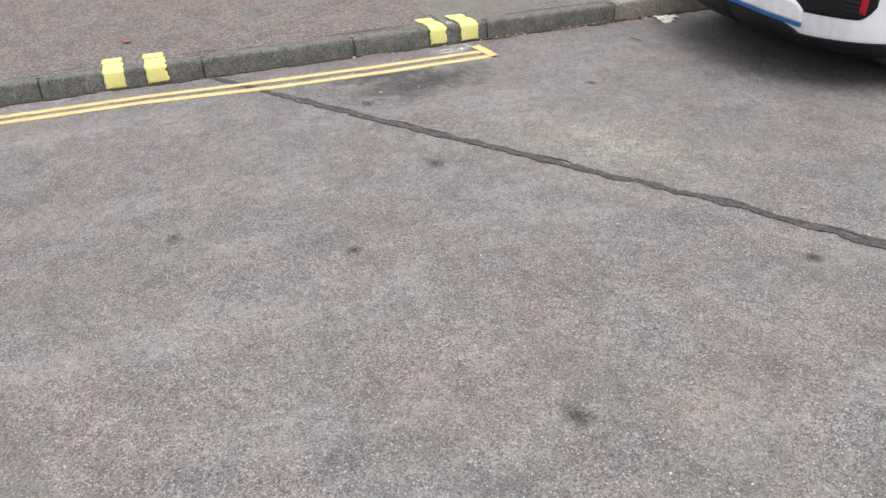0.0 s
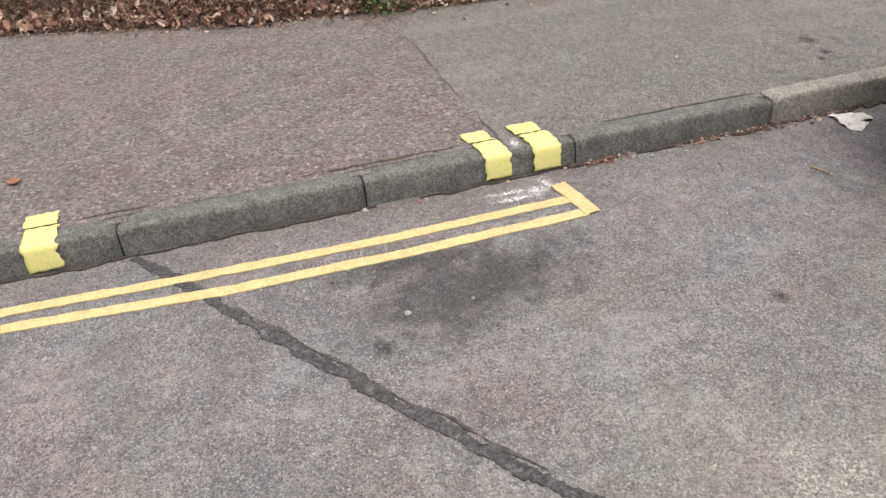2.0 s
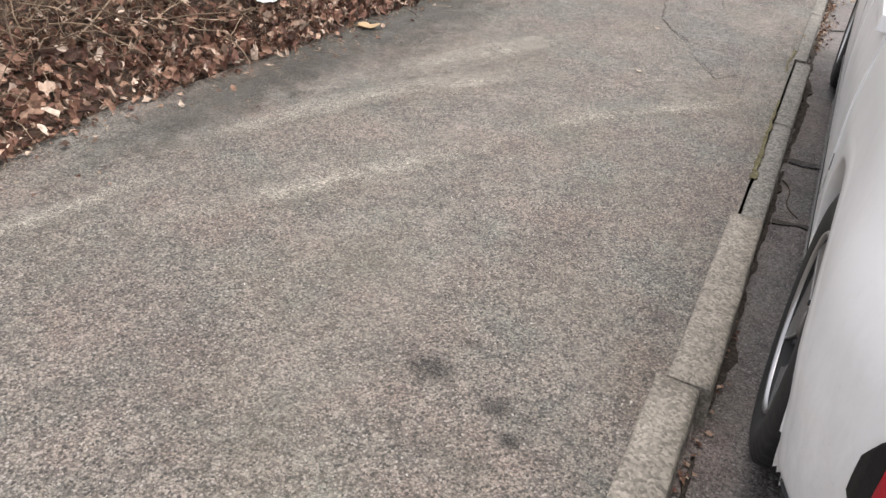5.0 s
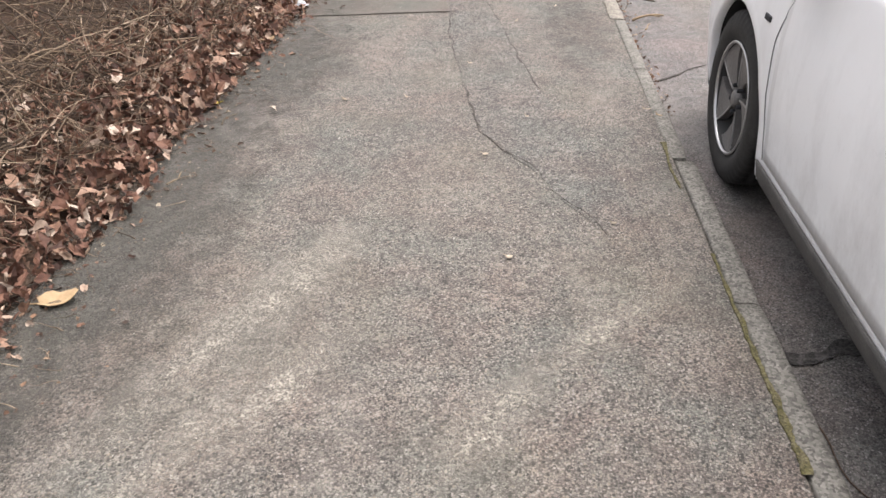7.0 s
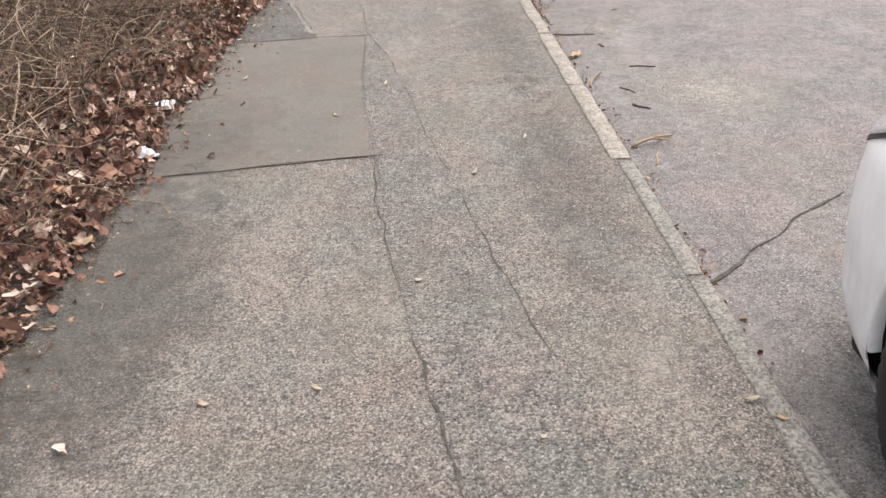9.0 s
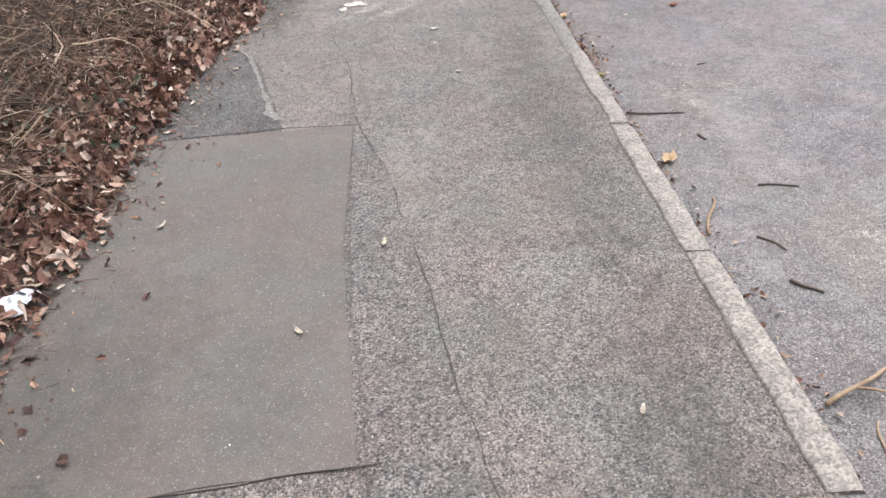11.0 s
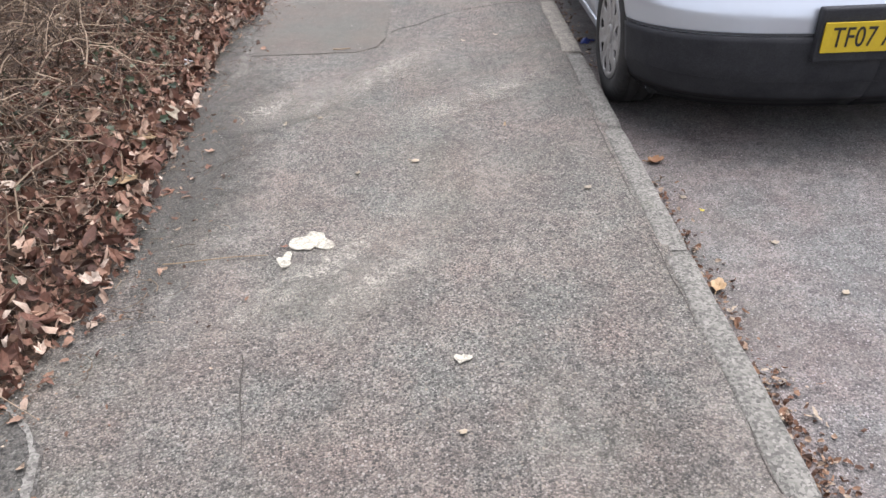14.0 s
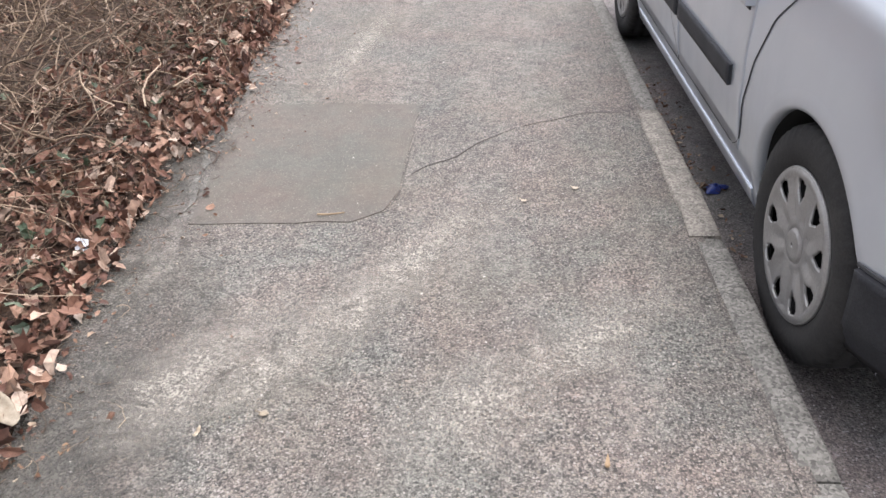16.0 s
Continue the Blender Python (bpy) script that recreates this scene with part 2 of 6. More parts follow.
def car_paint(name, colour, metal, dirt, rough=0.35, flecks=0.25):
    m = material(name, rough, metal, colour, 0.6)
    n = Net(m)
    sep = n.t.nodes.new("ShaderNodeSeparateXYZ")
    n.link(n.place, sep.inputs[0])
    film = n.noise(4.5, 6, 0.7, n.mapped((1, 1, 0.45)))
    spots = n.ranged(n.noise(60, 3), 0.62, 0.75, 0, flecks)
    splash = n.maths("ADD", n.ranged(film, 0.42, 0.7, 0, 0.85), spots)
    # the dirt mask strengthens towards the low panels
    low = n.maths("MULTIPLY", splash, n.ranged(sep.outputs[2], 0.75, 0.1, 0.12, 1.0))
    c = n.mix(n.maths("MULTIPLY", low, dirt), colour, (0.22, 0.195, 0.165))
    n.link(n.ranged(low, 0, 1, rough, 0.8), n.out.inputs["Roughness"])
    n.out.inputs["Coat Roughness"].default_value = 0.12
    return n.colour(c)


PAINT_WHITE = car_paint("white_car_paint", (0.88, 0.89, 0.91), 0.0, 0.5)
PAINT_SILVER = car_paint("silver_car_paint", (0.6, 0.64, 0.7), 0.7, 0.1, 0.3, 0.0)
BLACK_PLASTIC = mottled("black_bumper_plastic", (0.012, 0.012, 0.014), (0.022, 0.022, 0.024), 8, 0.42, 0.2, 300, 0.0006)
GREY_PLASTIC = mottled("grey_bumper_plastic", (0.03, 0.031, 0.036), (0.05, 0.051, 0.056), 8, 0.6, 0.2, 300, 0.0006)
SILL_GREY = mottled("dusty_sill_plastic", (0.085, 0.083, 0.08), (0.14, 0.134, 0.126), 10, 0.65, 0.2)
SEAM = material("panel_gap", 0.9, 0.0, (0.06, 0.06, 0.063))
SEAM_LIGHT = material("pale_panel_gap", 0.9, 0.0, (0.2, 0.2, 0.205))
RUBBER = mottled("tyre_rubber", (0.016, 0.015, 0.015), (0.032, 0.03, 0.028), 9, 0.85, 0.25, 220, 0.001)
WELL = material("wheel_well_dark", 0.95, 0.0, (0.012, 0.012, 0.012))
RIM_DARK = mottled("dark_alloy", (0.13, 0.124, 0.122), (0.18, 0.172, 0.168), 12, 0.42, 0.12)
RIM_POCKET = material("rim_pocket", 0.7, 0.0, (0.02, 0.02, 0.021))
RIM_BRIGHT = material("machined_alloy", 0.35, 0.9, (0.48, 0.48, 0.49))
TRIM_SILVER = mottled("dusty_silver_wheel_trim", (0.5, 0.49, 0.48), (0.4, 0.39, 0.38), 16, 0.38, 0.08)
TRIM_SILVER.node_tree.nodes["Principled BSDF"].inputs["Metallic"].default_value = 0.55
REFLECTOR_RED = material("reflector_red", 0.35, 0.0, (0.4, 0.002, 0.018))
for plastic in (BLACK_PLASTIC, GREY_PLASTIC):
    plastic.node_tree.nodes["Principled BSDF"].inputs["Specular IOR Level"].default_value = 0.22
RED_LENS = material("red_lamp_lens", 0.2, 0.0, (0.5, 0.004, 0.008), 0.1)
RED_DARK = material("dark_red_lens", 0.15, 0.0, (0.2, 0.004, 0.01), 0.08)
CLEAR_LENS = material("clear_lamp_lens", 0.1, 0.3, (0.62, 0.63, 0.65), 1.0)
SMOKE_GLASS = material("car_window_glass", 0.05, 0.0, (0.012, 0.014, 0.016), 1.0)
MIRROR_GLASS = material("mirror_glass", 0.03, 1.0, (0.42, 0.45, 0.47))
BAND_LENS = material("dull_pink_lens", 0.2, 0.0, (0.4, 0.3, 0.31), 0.6)
BLUE_TRIM = material("blue_trim", 0.4, 0.0, (0.02, 0.15, 0.42))
PLATE_YELLOW = mottled("yellow_number_plate", (0.78, 0.56, 0.02), (0.72, 0.5, 0.02), 20, 0.45, 0.03)
PLATE_BLUE = material("plate_blue_band", 0.45, 0.0, (0.02, 0.12, 0.5))
PLATE_BLACK = material("plate_characters", 0.5, 0.0, (0.02, 0.018, 0.015))


# ---- mesh helpers ----
def mesh_from(name, verts, faces, mat, smooth=False):
    me = bpy.data.meshes.new(name)
    me.from_pydata([tuple(v) for v in verts], [], [tuple(f) for f in faces])
    me.materials.append(mat)
    if smooth:
        me.polygons.foreach_set("use_smooth", [True] * len(me.polygons))
    me.update()
    return me


def part(name, data, mat, parent, label=""):
    """Links a bmesh or a mesh as one mesh object under a thing or a part."""
    if isinstance(data, bmesh.types.BMesh):
        me = bpy.data.meshes.new(name)
        data.to_mesh(me)
        data.free()
        me.materials.append(mat)
    else:
        me = data
    ob = new(name, me)
    if parent is not None:
        ob.parent = parent
    if label:
        tagged(ob, label)
    return ob


def thing(name, at, label, category, group="", kind=""):
    ob = new(name)
    ob.empty_display_size = 0.1
    ob.location = at
    return tagged(ob, label, category, group, kind)


def box(x0, x1, y0, y1, z0, z1, bevel=0.0, seg=2):
    bm = bmesh.new()
    bmesh.ops.create_cube(bm, size=1)
    for v in bm.verts:
        v.co = ((x0 + x1) / 2 + v.co.x * (x1 - x0), (y0 + y1) / 2 + v.co.y * (y1 - y0), (z0 + z1) / 2 + v.co.z * (z1 - z0))
    if bevel:
        bmesh.ops.bevel(bm, geom=bm.edges[:], offset=bevel, segments=seg, affect="EDGES", profile=0.5)
    return bm


def lathe(profile, axis_seg=64, dent=None):
    """A surface turned about the x axis from (x, radius) pairs."""
    verts, faces, k = [], [], len(profile)
    for i in range(axis_seg):
        a = 2 * math.pi * i / axis_seg
        for j, (x, r) in enumerate(profile):
            r = r - (dent(i, j) if dent else 0)
            verts.append((x, r * math.cos(a), r * math.sin(a)))
    for i in range(axis_seg):
        n = (i + 1) % axis_seg
        for j in range(k - 1):
            faces.append((i * k + j, i * k + j + 1, n * k + j + 1, n * k + j))
    return verts, faces


def grid_faces(nu, nv, off=0):
    return [(off + i * nv + j, off + (i + 1) * nv + j, off + (i + 1) * nv + j + 1, off + i * nv + j + 1) for i in range(nu - 1) for j in range(nv - 1)]


def road_z(x):
    """The road's camber: lowest at the gutter."""
    return -0.112 + 0.012 * min(max(x, 0.0), 4.5)


EDGE = [(-30, -3.0), (-2.6, -3.0), (-1.0, -2.38), (0.3, -2.1), (1.4, -2.13), (2.4, -2.24), (3.6, -2.06), (6.8, -2.0), (8.6, -1.98), (9.7, -1.9), (10.2, -1.76), (12.2, -1.93), (13.2, -1.86), (14.8, -1.92), (60, -1.95)]


def edge_x(y):
    """Where the pavement ends under the leaves."""
    for (a, xa), (b, xb) in zip(EDGE, EDGE[1:]):
        if a <= y <= b:
            return xa + (xb - xa) * (y - a) / (b - a)
    return -2.0


def bank_z(x, y):
    d = edge_x(y) - x
    if d < 0:
        return 0.004
    rise = 0.004 + 0.10 * min(d, 0.25) + 0.30 * max(0.0, min(d, 3.5) - 0.25)
    lumps = noise.noise(Vector((x * 2.3, y * 2.3, 3))) * 0.07 + noise.noise(Vector((x * 7, y * 7, 9))) * 0.02
    return rise + lumps * min(1.0, d * 2.5)


# ---- ground, road, pavement, kerb ----
def sheet(name, x0, x1, y0, y1, z, nx, ny, mat, thick=0.25):
    xs, ys = np.linspace(x0, x1, nx), np.linspace(y0, y1, ny)
    verts = [(x, y, z(x) if callable(z) else z) for x in xs for y in ys]
    faces = grid_faces(nx, ny)
    base = len(verts)
    low = min(v[2] for v in verts) - thick
    verts += [(x0, y0, low), (x1, y0, low), (x1, y1, low), (x0, y1, low)]
    c = [0, (nx - 1) * ny, nx * ny - 1, ny - 1]
    faces += [(base, base + 3, base + 2, base + 1)]
    rims = ([i * ny for i in range(nx)], [(nx - 1) * ny + j for j in range(ny)], [i * ny + ny - 1 for i in reversed(range(nx))], list(reversed(range(ny))))
    for k, rim in enumerate(rims):
        faces.append((*reversed(rim), base + k, base + (k + 1) % 4))
    return new(name, mesh_from(name, verts, faces, mat))


ground = new("ground", mesh_from("ground", [(-400, -400, -0.45), (400, -400, -0.45), (400, 400, -0.45), (-400, 400, -0.45)], [(0, 1, 2, 3)], EARTH))
tagged(ground, "plain earth ground around the street", "ground", kind="structure")
road = sheet("road", 0.0, 9.0, -60, 80, road_z, 20, 2, ROAD)
tagged(road, "worn grey asphalt road with light grit", "road", kind="structure")
pavement = sheet("pavement", -3.3, -0.06, -60, 80, 0.0, 2, 2, PATH_GREY)
tagged(pavement, "worn grey asphalt pavement with pale scuffs", "pavement", kind="structure")


def flat_patch(name, outline, z, mat, label, parent=None, wobble=0.012, step=0.06, drop=0.02, kind="structure", category="pavement patch"):
    """A piece of surfacing with a slightly ragged outline and a visible edge."""
    pts = []
    for (ax, ay), (bx, by) in zip(outline, outline[1:] + outline[:1]):
        n = max(1, int(math.hypot(bx - ax, by - ay) / step))
        for i in range(n):
            f = i / n
            x, y = ax + (bx - ax) * f, ay + (by - ay) * f
            w = Vector((x * 9, y * 9, len(name)))
            pts.append((x + noise.noise(w) * wobble, y + noise.noise(w + Vector((5, 2, 1))) * wobble))
    bm = bmesh.new()
    top = [bm.verts.new((x, y, z(x) if callable(z) else z)) for x, y in pts]
    low = [bm.verts.new((v.co.x, v.co.y, v.co.z - drop)) for v in top]
    face = bm.faces.new(top)
    if face.normal.z < 0 or (face.normal_update() or face.normal.z < 0):
        face.normal_flip()
    for i in range(len(top)):
        k = (i + 1) % len(top)
        bm.faces.new((top[i], top[k], low[k], low[i]))
    bmesh.ops.triangulate(bm, faces=[face])
    bmesh.ops.recalc_face_normals(bm, faces=bm.faces[:])
    ob = part(name, bm, mat, parent)
    if parent is None:
        tagged(ob, label, category, kind=kind)
    return ob


def ribbon(name, line, width, z, mat, label, ragged=0.4, step=0.03, seed=0, kind="structure", category="crack", wander=0.0, height=0.002, broken=0.0):
    """A strip of uneven width along a line, with a little thickness."""
    rnd = random.Random(seed)
    pts = []
    for (ax, ay), (bx, by) in zip(line, line[1:]):
        n = max(1, int(math.hypot(bx - ax, by - ay) / step))
        pts += [(ax + (bx - ax) * i / n, ay + (by - ay) * i / n) for i in range(n)]
    pts.append(line[-1])
    bm = bmesh.new()
    rows = []
    for i, (x, y) in enumerate(pts):
        a, b = pts[max(0, i - 1)], pts[min(len(pts) - 1, i + 1)]
        dx, dy = b[0] - a[0], b[1] - a[1]
        l = math.hypot(dx, dy) or 1
        nx, ny = -dy / l, dx / l
        sway = noise.noise(Vector((x * 6, y * 6, seed))) * wander
        w1 = width / 2 * (1 + ragged * (noise.noise(Vector((x * 14, y * 14, seed + 4))) * 1.2 + rnd.uniform(-0.3, 0.3)))
        w2 = width / 2 * (1 + ragged * (noise.noise(Vector((x * 14, y * 14, seed + 8))) * 1.2 + rnd.uniform(-0.3, 0.3)))
        if broken:
            fade = min(1.0, max(0.06, 0.62 + broken * noise.noise(Vector((x * 3.1, y * 3.1, seed + 20)))))
            w1, w2 = w1 * fade, w2 * fade
        row = []
        for off, dz in ((sway - w1, -height), (sway - w1 * 0.96, 0), (sway + w2 * 0.96, 0), (sway + w2, -height)):
            px, py = x + nx * off, y + ny * off
            row.append(bm.verts.new((px, py, (z(px) if callable(z) else z) + dz)))
        rows.append((row, broken and fade < 0.22))
    for (r1, gone1), (r2, gone2) in zip(rows, rows[1:]):
        if gone1 and gone2:
            continue
        for j in range(3):
            bm.faces.new((r1[j], r1[j + 1], r2[j + 1], r2[j]))
    bmesh.ops.recalc_face_normals(bm, faces=bm.faces[:])
    if sum(f.normal.z for f in bm.faces) < 0:
        bmesh.ops.reverse_faces(bm, faces=bm.faces[:])
    ob = part(name, bm, mat, None)
    return tagged(ob, label, category, kind=kind)


on_road = lambda x: road_z(x) + 0.006
flat_patch("pavement_old_surface", [(-0.1, -0.01), (-0.5, -0.01), (-1.1, -0.03), (-1.6, -0.03), (-2.1, -0.05), (-3.2, -0.1), (-3.2, -30), (-0.1, -30)], 0.004, PATH_RED, "older reddish coarse asphalt pavement")
ribbon("pavement_joint", [(-0.1, 0.01), (-0.5, -0.01), (-0.8, -0.01), (-1.1, -0.02), (-1.55, -0.02), (-1.9, -0.04), (-2.15, -0.06)], 0.009, 0.0055, CRACK_FAINT, "dark crumbling joint across the pavement", 1.5, 0.012, 3, wander=0.035, broken=2.4)
trench = [(-1.04, 6.82), (-1.0, 6.33), (-0.93, 5.85), (-0.86, 5.41), (-0.79, 5.05), (-0.71, 4.9), (-0.6, 4.74), (-0.477, 4.455), (-0.36, 4.25)]
ribbon("pavement_crack", trench, 0.0066, 0.0036, CRACK, "thin dark crack in the asphalt pavement", 1.7, 0.01, 5, wander=0.025, broken=1.35)
side = [(-1.29, 9.9), (-1.275, 9.75), (-1.16, 9.3), (-1.13, 8.9), (-1.09, 8.55), (-0.977, 8.19), (-0.9, 7.72), (-0.834, 7.25), (-0.79, 6.95), (-0.744, 6.69), (-0.64, 6.1), (-0.543, 5.55), (-0.475, 5.27)]
flat_patch("pavement_trench", [(-1.12, 8.62), (-1.11, 7.6), (-1.05, 6.85), (-1.0, 6.33), (-0.93, 5.85), (-0.86, 5.41), (-0.79, 5.05), (-0.71, 4.9), (-0.6, 4.74), (-0.477, 4.455), (-0.36, 4.25), (-0.25, 4.4), (-0.3, 4.75), (-0.475, 5.27), (-0.543, 5.55), (-0.64, 6.1), (-0.744, 6.69), (-0.834, 7.25), (-0.9, 7.72), (-0.977, 8.19), (-1.09, 8.55)], 0.002, PATH_COARSE, "coarse asphalt strip over a filled trench", wobble=0.02)
# dark ribbon paints the step's shadow together with the crack along the trench
ribbon("pavement_crack", side, 0.0046, 0.0036, CRACK, "broken dark line for the crack and step shadow beside the trench", 1.7, 0.01, 7, wander=0.022, broken=2.3)
flat_patch("pavement_slab", [(-1.05, 6.83), (-1.12, 7.7), (-1.12, 8.63), (-2.15, 8.6), (-2.15, 6.72)], 0.0055, SLAB, "smooth grey asphalt repair patch in the pavement", wobble=0.008)
ribbon("pavement_joint", [(-0.99, 6.83), (-1.3, 6.81), (-1.55, 6.78), (-2.1, 6.72)], 0.0032, 0.0075, CRACK, "thin open joint along the repair patch", 0.8, 0.02, 9, wander=0.01, broken=1.7)
ribbon("pavement_joint", [(-0.98, 6.5), (-1.03, 6.85), (-1.08, 7.4), (-1.115, 8.0), (-1.12, 8.62)], 0.0036, 0.0075, CRACK_FAINT, "thin joint beside the repair patch", 0.9, 0.02, 10, wander=0.01, broken=1.7)
ribbon("pavement_joint", [(-1.1, 8.635), (-1.42, 8.645), (-1.95, 8.61)], 0.0036, 0.0075, CRACK_FAINT, "thin joint beyond the repair patch", 0.8, 0.02, 11, wander=0.008, broken=1.7)
flat_patch("pavement_dark_patch", [(-1.42, 8.66), (-1.5, 8.95), (-1.6, 9.32), (-1.68, 9.6), (-1.84, 9.76), (-2.1, 9.7), (-2.1, 8.58), (-1.42, 8.58)], 0.0035, DARK_PATCH, "dark worn asphalt patch beside the leaf litter", wobble=0.02)
ribbon("pavement_patch_edge", [(-1.47, 8.74), (-1.53, 8.98), (-1.61, 9.28), (-1.69, 9.58), (-1.84, 9.76)], 0.036, 0.0058, PALE_CRUMB, "crumbled pale edge of an asphalt patch", 1.2, 0.012, 12, wander=0.015, broken=0.7)
ribbon("pavement_crack", [(-1.43, 8.66), (-1.495, 8.95), (-1.575, 9.22), (-1.65, 9.5)], 0.009, 0.0048, CRACK_FAINT, "dark edge line beside the worn patch", 1.0, 0.02, 13, wander=0.012, broken=1.2)
flat_patch("pavement_slab", [(-1.72, 12.3), (-1.17, 12.29), (-1.07, 12.36), (-1.035, 12.5), (-1.0, 13.26), (-1.4, 13.3), (-1.77, 13.3), (-1.76, 12.9)], 0.003, SLAB, "smooth square repair patch in the pavement", wobble=0.012)
ribbon("pavement_joint", [(-1.17, 12.28), (-1.06, 12.355), (-1.025, 12.5), (-0.99, 13.26)], 0.0024, 0.005, CRACK_FAINT, "thin joint round the square repair patch", 1.0, 0.015, 25, wander=0.012, broken=1.4)
ribbon("pavement_patch_edge", [(-1.75, 12.25), (-1.8, 12.7), (-1.87, 13.1), (-1.8, 13.7)], 0.03, 0.0045, PALE_CRUMB, "crumbled pale edge beside the repair patch", 1.4, 0.02, 26, wander=0.03, broken=1.6)
ribbon("pavement_crack", [(-0.1, 13.12), (-0.3, 13.13), (-0.5, 13.05), (-0.75, 12.86), (-1.0, 12.62)], 0.002, 0.0035, CRACK_FAINT, "fine crack across the asphalt pavement", 0.9, 0.02, 15, wander=0.03, broken=1.7)
ribbon("pavement_seam", [(-0.13, -6), (-0.135, -0.2)], 0.012, 0.0055, DIRT, "dirty seam behind the kerb stones", 1.6, 0.012, 17, wander=0.012, broken=2.4)
ribbon("pavement_seam", [(-0.112, 0.25), (-0.106, 1.22)], 0.008, 0.0025, DIRT, "dirty seam behind the kerb stones", 1.6, 0.012, 18, wander=0.012, broken=1.7)
ribbon("pavement_seam", [(-0.085, 9.4), (-0.095, 10.4), (-0.1, 11.2), (-0.09, 12.1)], 0.003, 0.003, CRACK_FAINT, "dirty seam behind the kerb stones", 1.2, 0.03, 19, wander=0.012, broken=2.8)
ribbon("moss_strip", [(-0.055, 3.3), (-0.06, 3.8), (-0.062, 4.15)], 0.02, 0.0055, MOSS, "yellow-green moss along the kerb", 1.0, 0.015, 20, category="moss", height=0.004, broken=1.3)
ribbon("moss_strip", [(-0.075, 4.55), (-0.085, 4.72), (-0.07, 4.95)], 0.032, 0.0065, MOSS, "yellow-green moss along the kerb", 1.0, 0.015, 21, category="moss", height=0.004, broken=1.3)
ribbon("moss_strip", [(-0.075, 12.2), (-0.11, 12.6)], 0.0140, 0.007, MOSS, "green moss beside a chipped kerb stone", 1.3, 0.015, 22, category="moss", height=0.004, broken=2.5)
ribbon("moss_strip", [(-0.13, -0.7), (-0.14, -0.45)], 0.0210, 0.007, MOSS, "moss in the seam behind the kerb", 1.4, 0.015, 23, category="moss", height=0.004, broken=2.5)

# tarred joint and marks on the road
ribbon("road_joint", [(0.03, -1.5), (0.28, -1.32), (0.49, -1.18), (0.7, -1.04), (1.03, -0.8), (1.33, -0.59), (1.55, -0.42), (1.76, -0.26), (2.0, -0.1), (2.3, 0.13), (2.6, 0.35), (2.9, 0.53), (3.6, 1.0), (5.0, 1.95)], 0.042, lambda x: road_z(x) + 0.0045, TAR, "dark tarred joint running across the road", 0.8, 0.01, 31, wander=0.012)
ribbon("road_crack", [(0.5, -1.155), (0.9, -0.87), (1.5, -0.43), (2.0, -0.075), (2.6, 0.37), (3.6, 1.025)], 0.012, lambda x: road_z(x) + 0.0052, CRACK, "open crack beside the tarred joint", 1.6, 0.01, 35, wander=0.05, broken=1.6)
ribbon("road_joint", [(0.05, 3.8), (0.3, 3.83), (0.7, 3.95), (1.6, 4.1)], 0.05, on_road, TAR, "dark broken joint in the road", 0.9, 0.02, 32, wander=0.05)
ribbon("road_crack", [(0.05, 5.92), (0.2, 6.02), (0.55, 6.32), (1.0, 6.62), (1.8, 7.1)], 0.012, on_road, CRACK, "open crack running away from the kerb", 1.3, 0.014, 33, wander=0.02, broken=1.0)
ribbon("road_crack", [(0.05, 3.25), (0.35, 3.3), (0.9, 3.2)], 0.03, on_road, CRACK, "open crack in the road by the kerb", 0.95, 0.02, 34, wander=0.06)


# dirt strip whose dark colour also paints the shadow at the kerb's foot
ribbon("gutter_dirt", [(0.018, -12), (0.02, 1.2), (0.03, 2.2), (0.045, 4.8), (0.02, 5.0), (0.02, 15)], 0.035, lambda x: road_z(x) + 0.007, DIRT, "dark dirt with painted kerb shadow along the gutter", 1.3, 0.03, 36, wander=0.012, broken=1.6, category="dirt", height=0.008)


def line_paint(name, line, width, mat, label, seed):
    return ribbon(name, line, width, on_road, mat, label, 0.18, 0.02, seed, category="road marking", height=0.004)


line_paint("yellow_line", [(0.335, -30), (0.325, -1.9), (0.385, -1.18), (0.395, -0.5), (0.385, 0.17)], 0.052, YELLOW_LINE, "worn yellow no-parking line on asphalt", 41)
line_paint("yellow_line", [(0.235, -30), (0.225, -1.9), (0.262, -1.17), (0.278, -0.6), (0.27, 0.15)], 0.05, YELLOW_LINE, "worn yellow no-parking line on asphalt", 42)
ribbon("yellow_line_end", [(0.145, 0.155), (0.27, 0.175), (0.402, 0.188)], 0.064, lambda x: road_z(x) + 0.0085, YELLOW_LINE, "yellow bar closing the double lines", 0.12, 0.02, 43, category="road marking", height=0.005)


def blob(name, x, y, rx, ry, z, mat, label, seed, category="stain", wob=0.45, n=40, turn=0.0):
    rnd = random.Random(seed)
    ph = [rnd.uniform(0, 6.28) for _ in range(5)]
    pts = []
    for i in range(n):
        a = 2 * math.pi * i / n
        r = 1 + wob * sum(math.sin(a * (k + 2) + ph[k]) / (k + 1.6) for k in range(5)) * 0.55
        u, v = rx * r * math.cos(a), ry * r * math.sin(a)
        pts.append((x + u * math.cos(turn) - v * math.sin(turn), y + u * math.sin(turn) + v * math.cos(turn)))
    return flat_patch(name, pts, z, mat, label, wobble=0.006, step=0.02, drop=0.003, category=category)


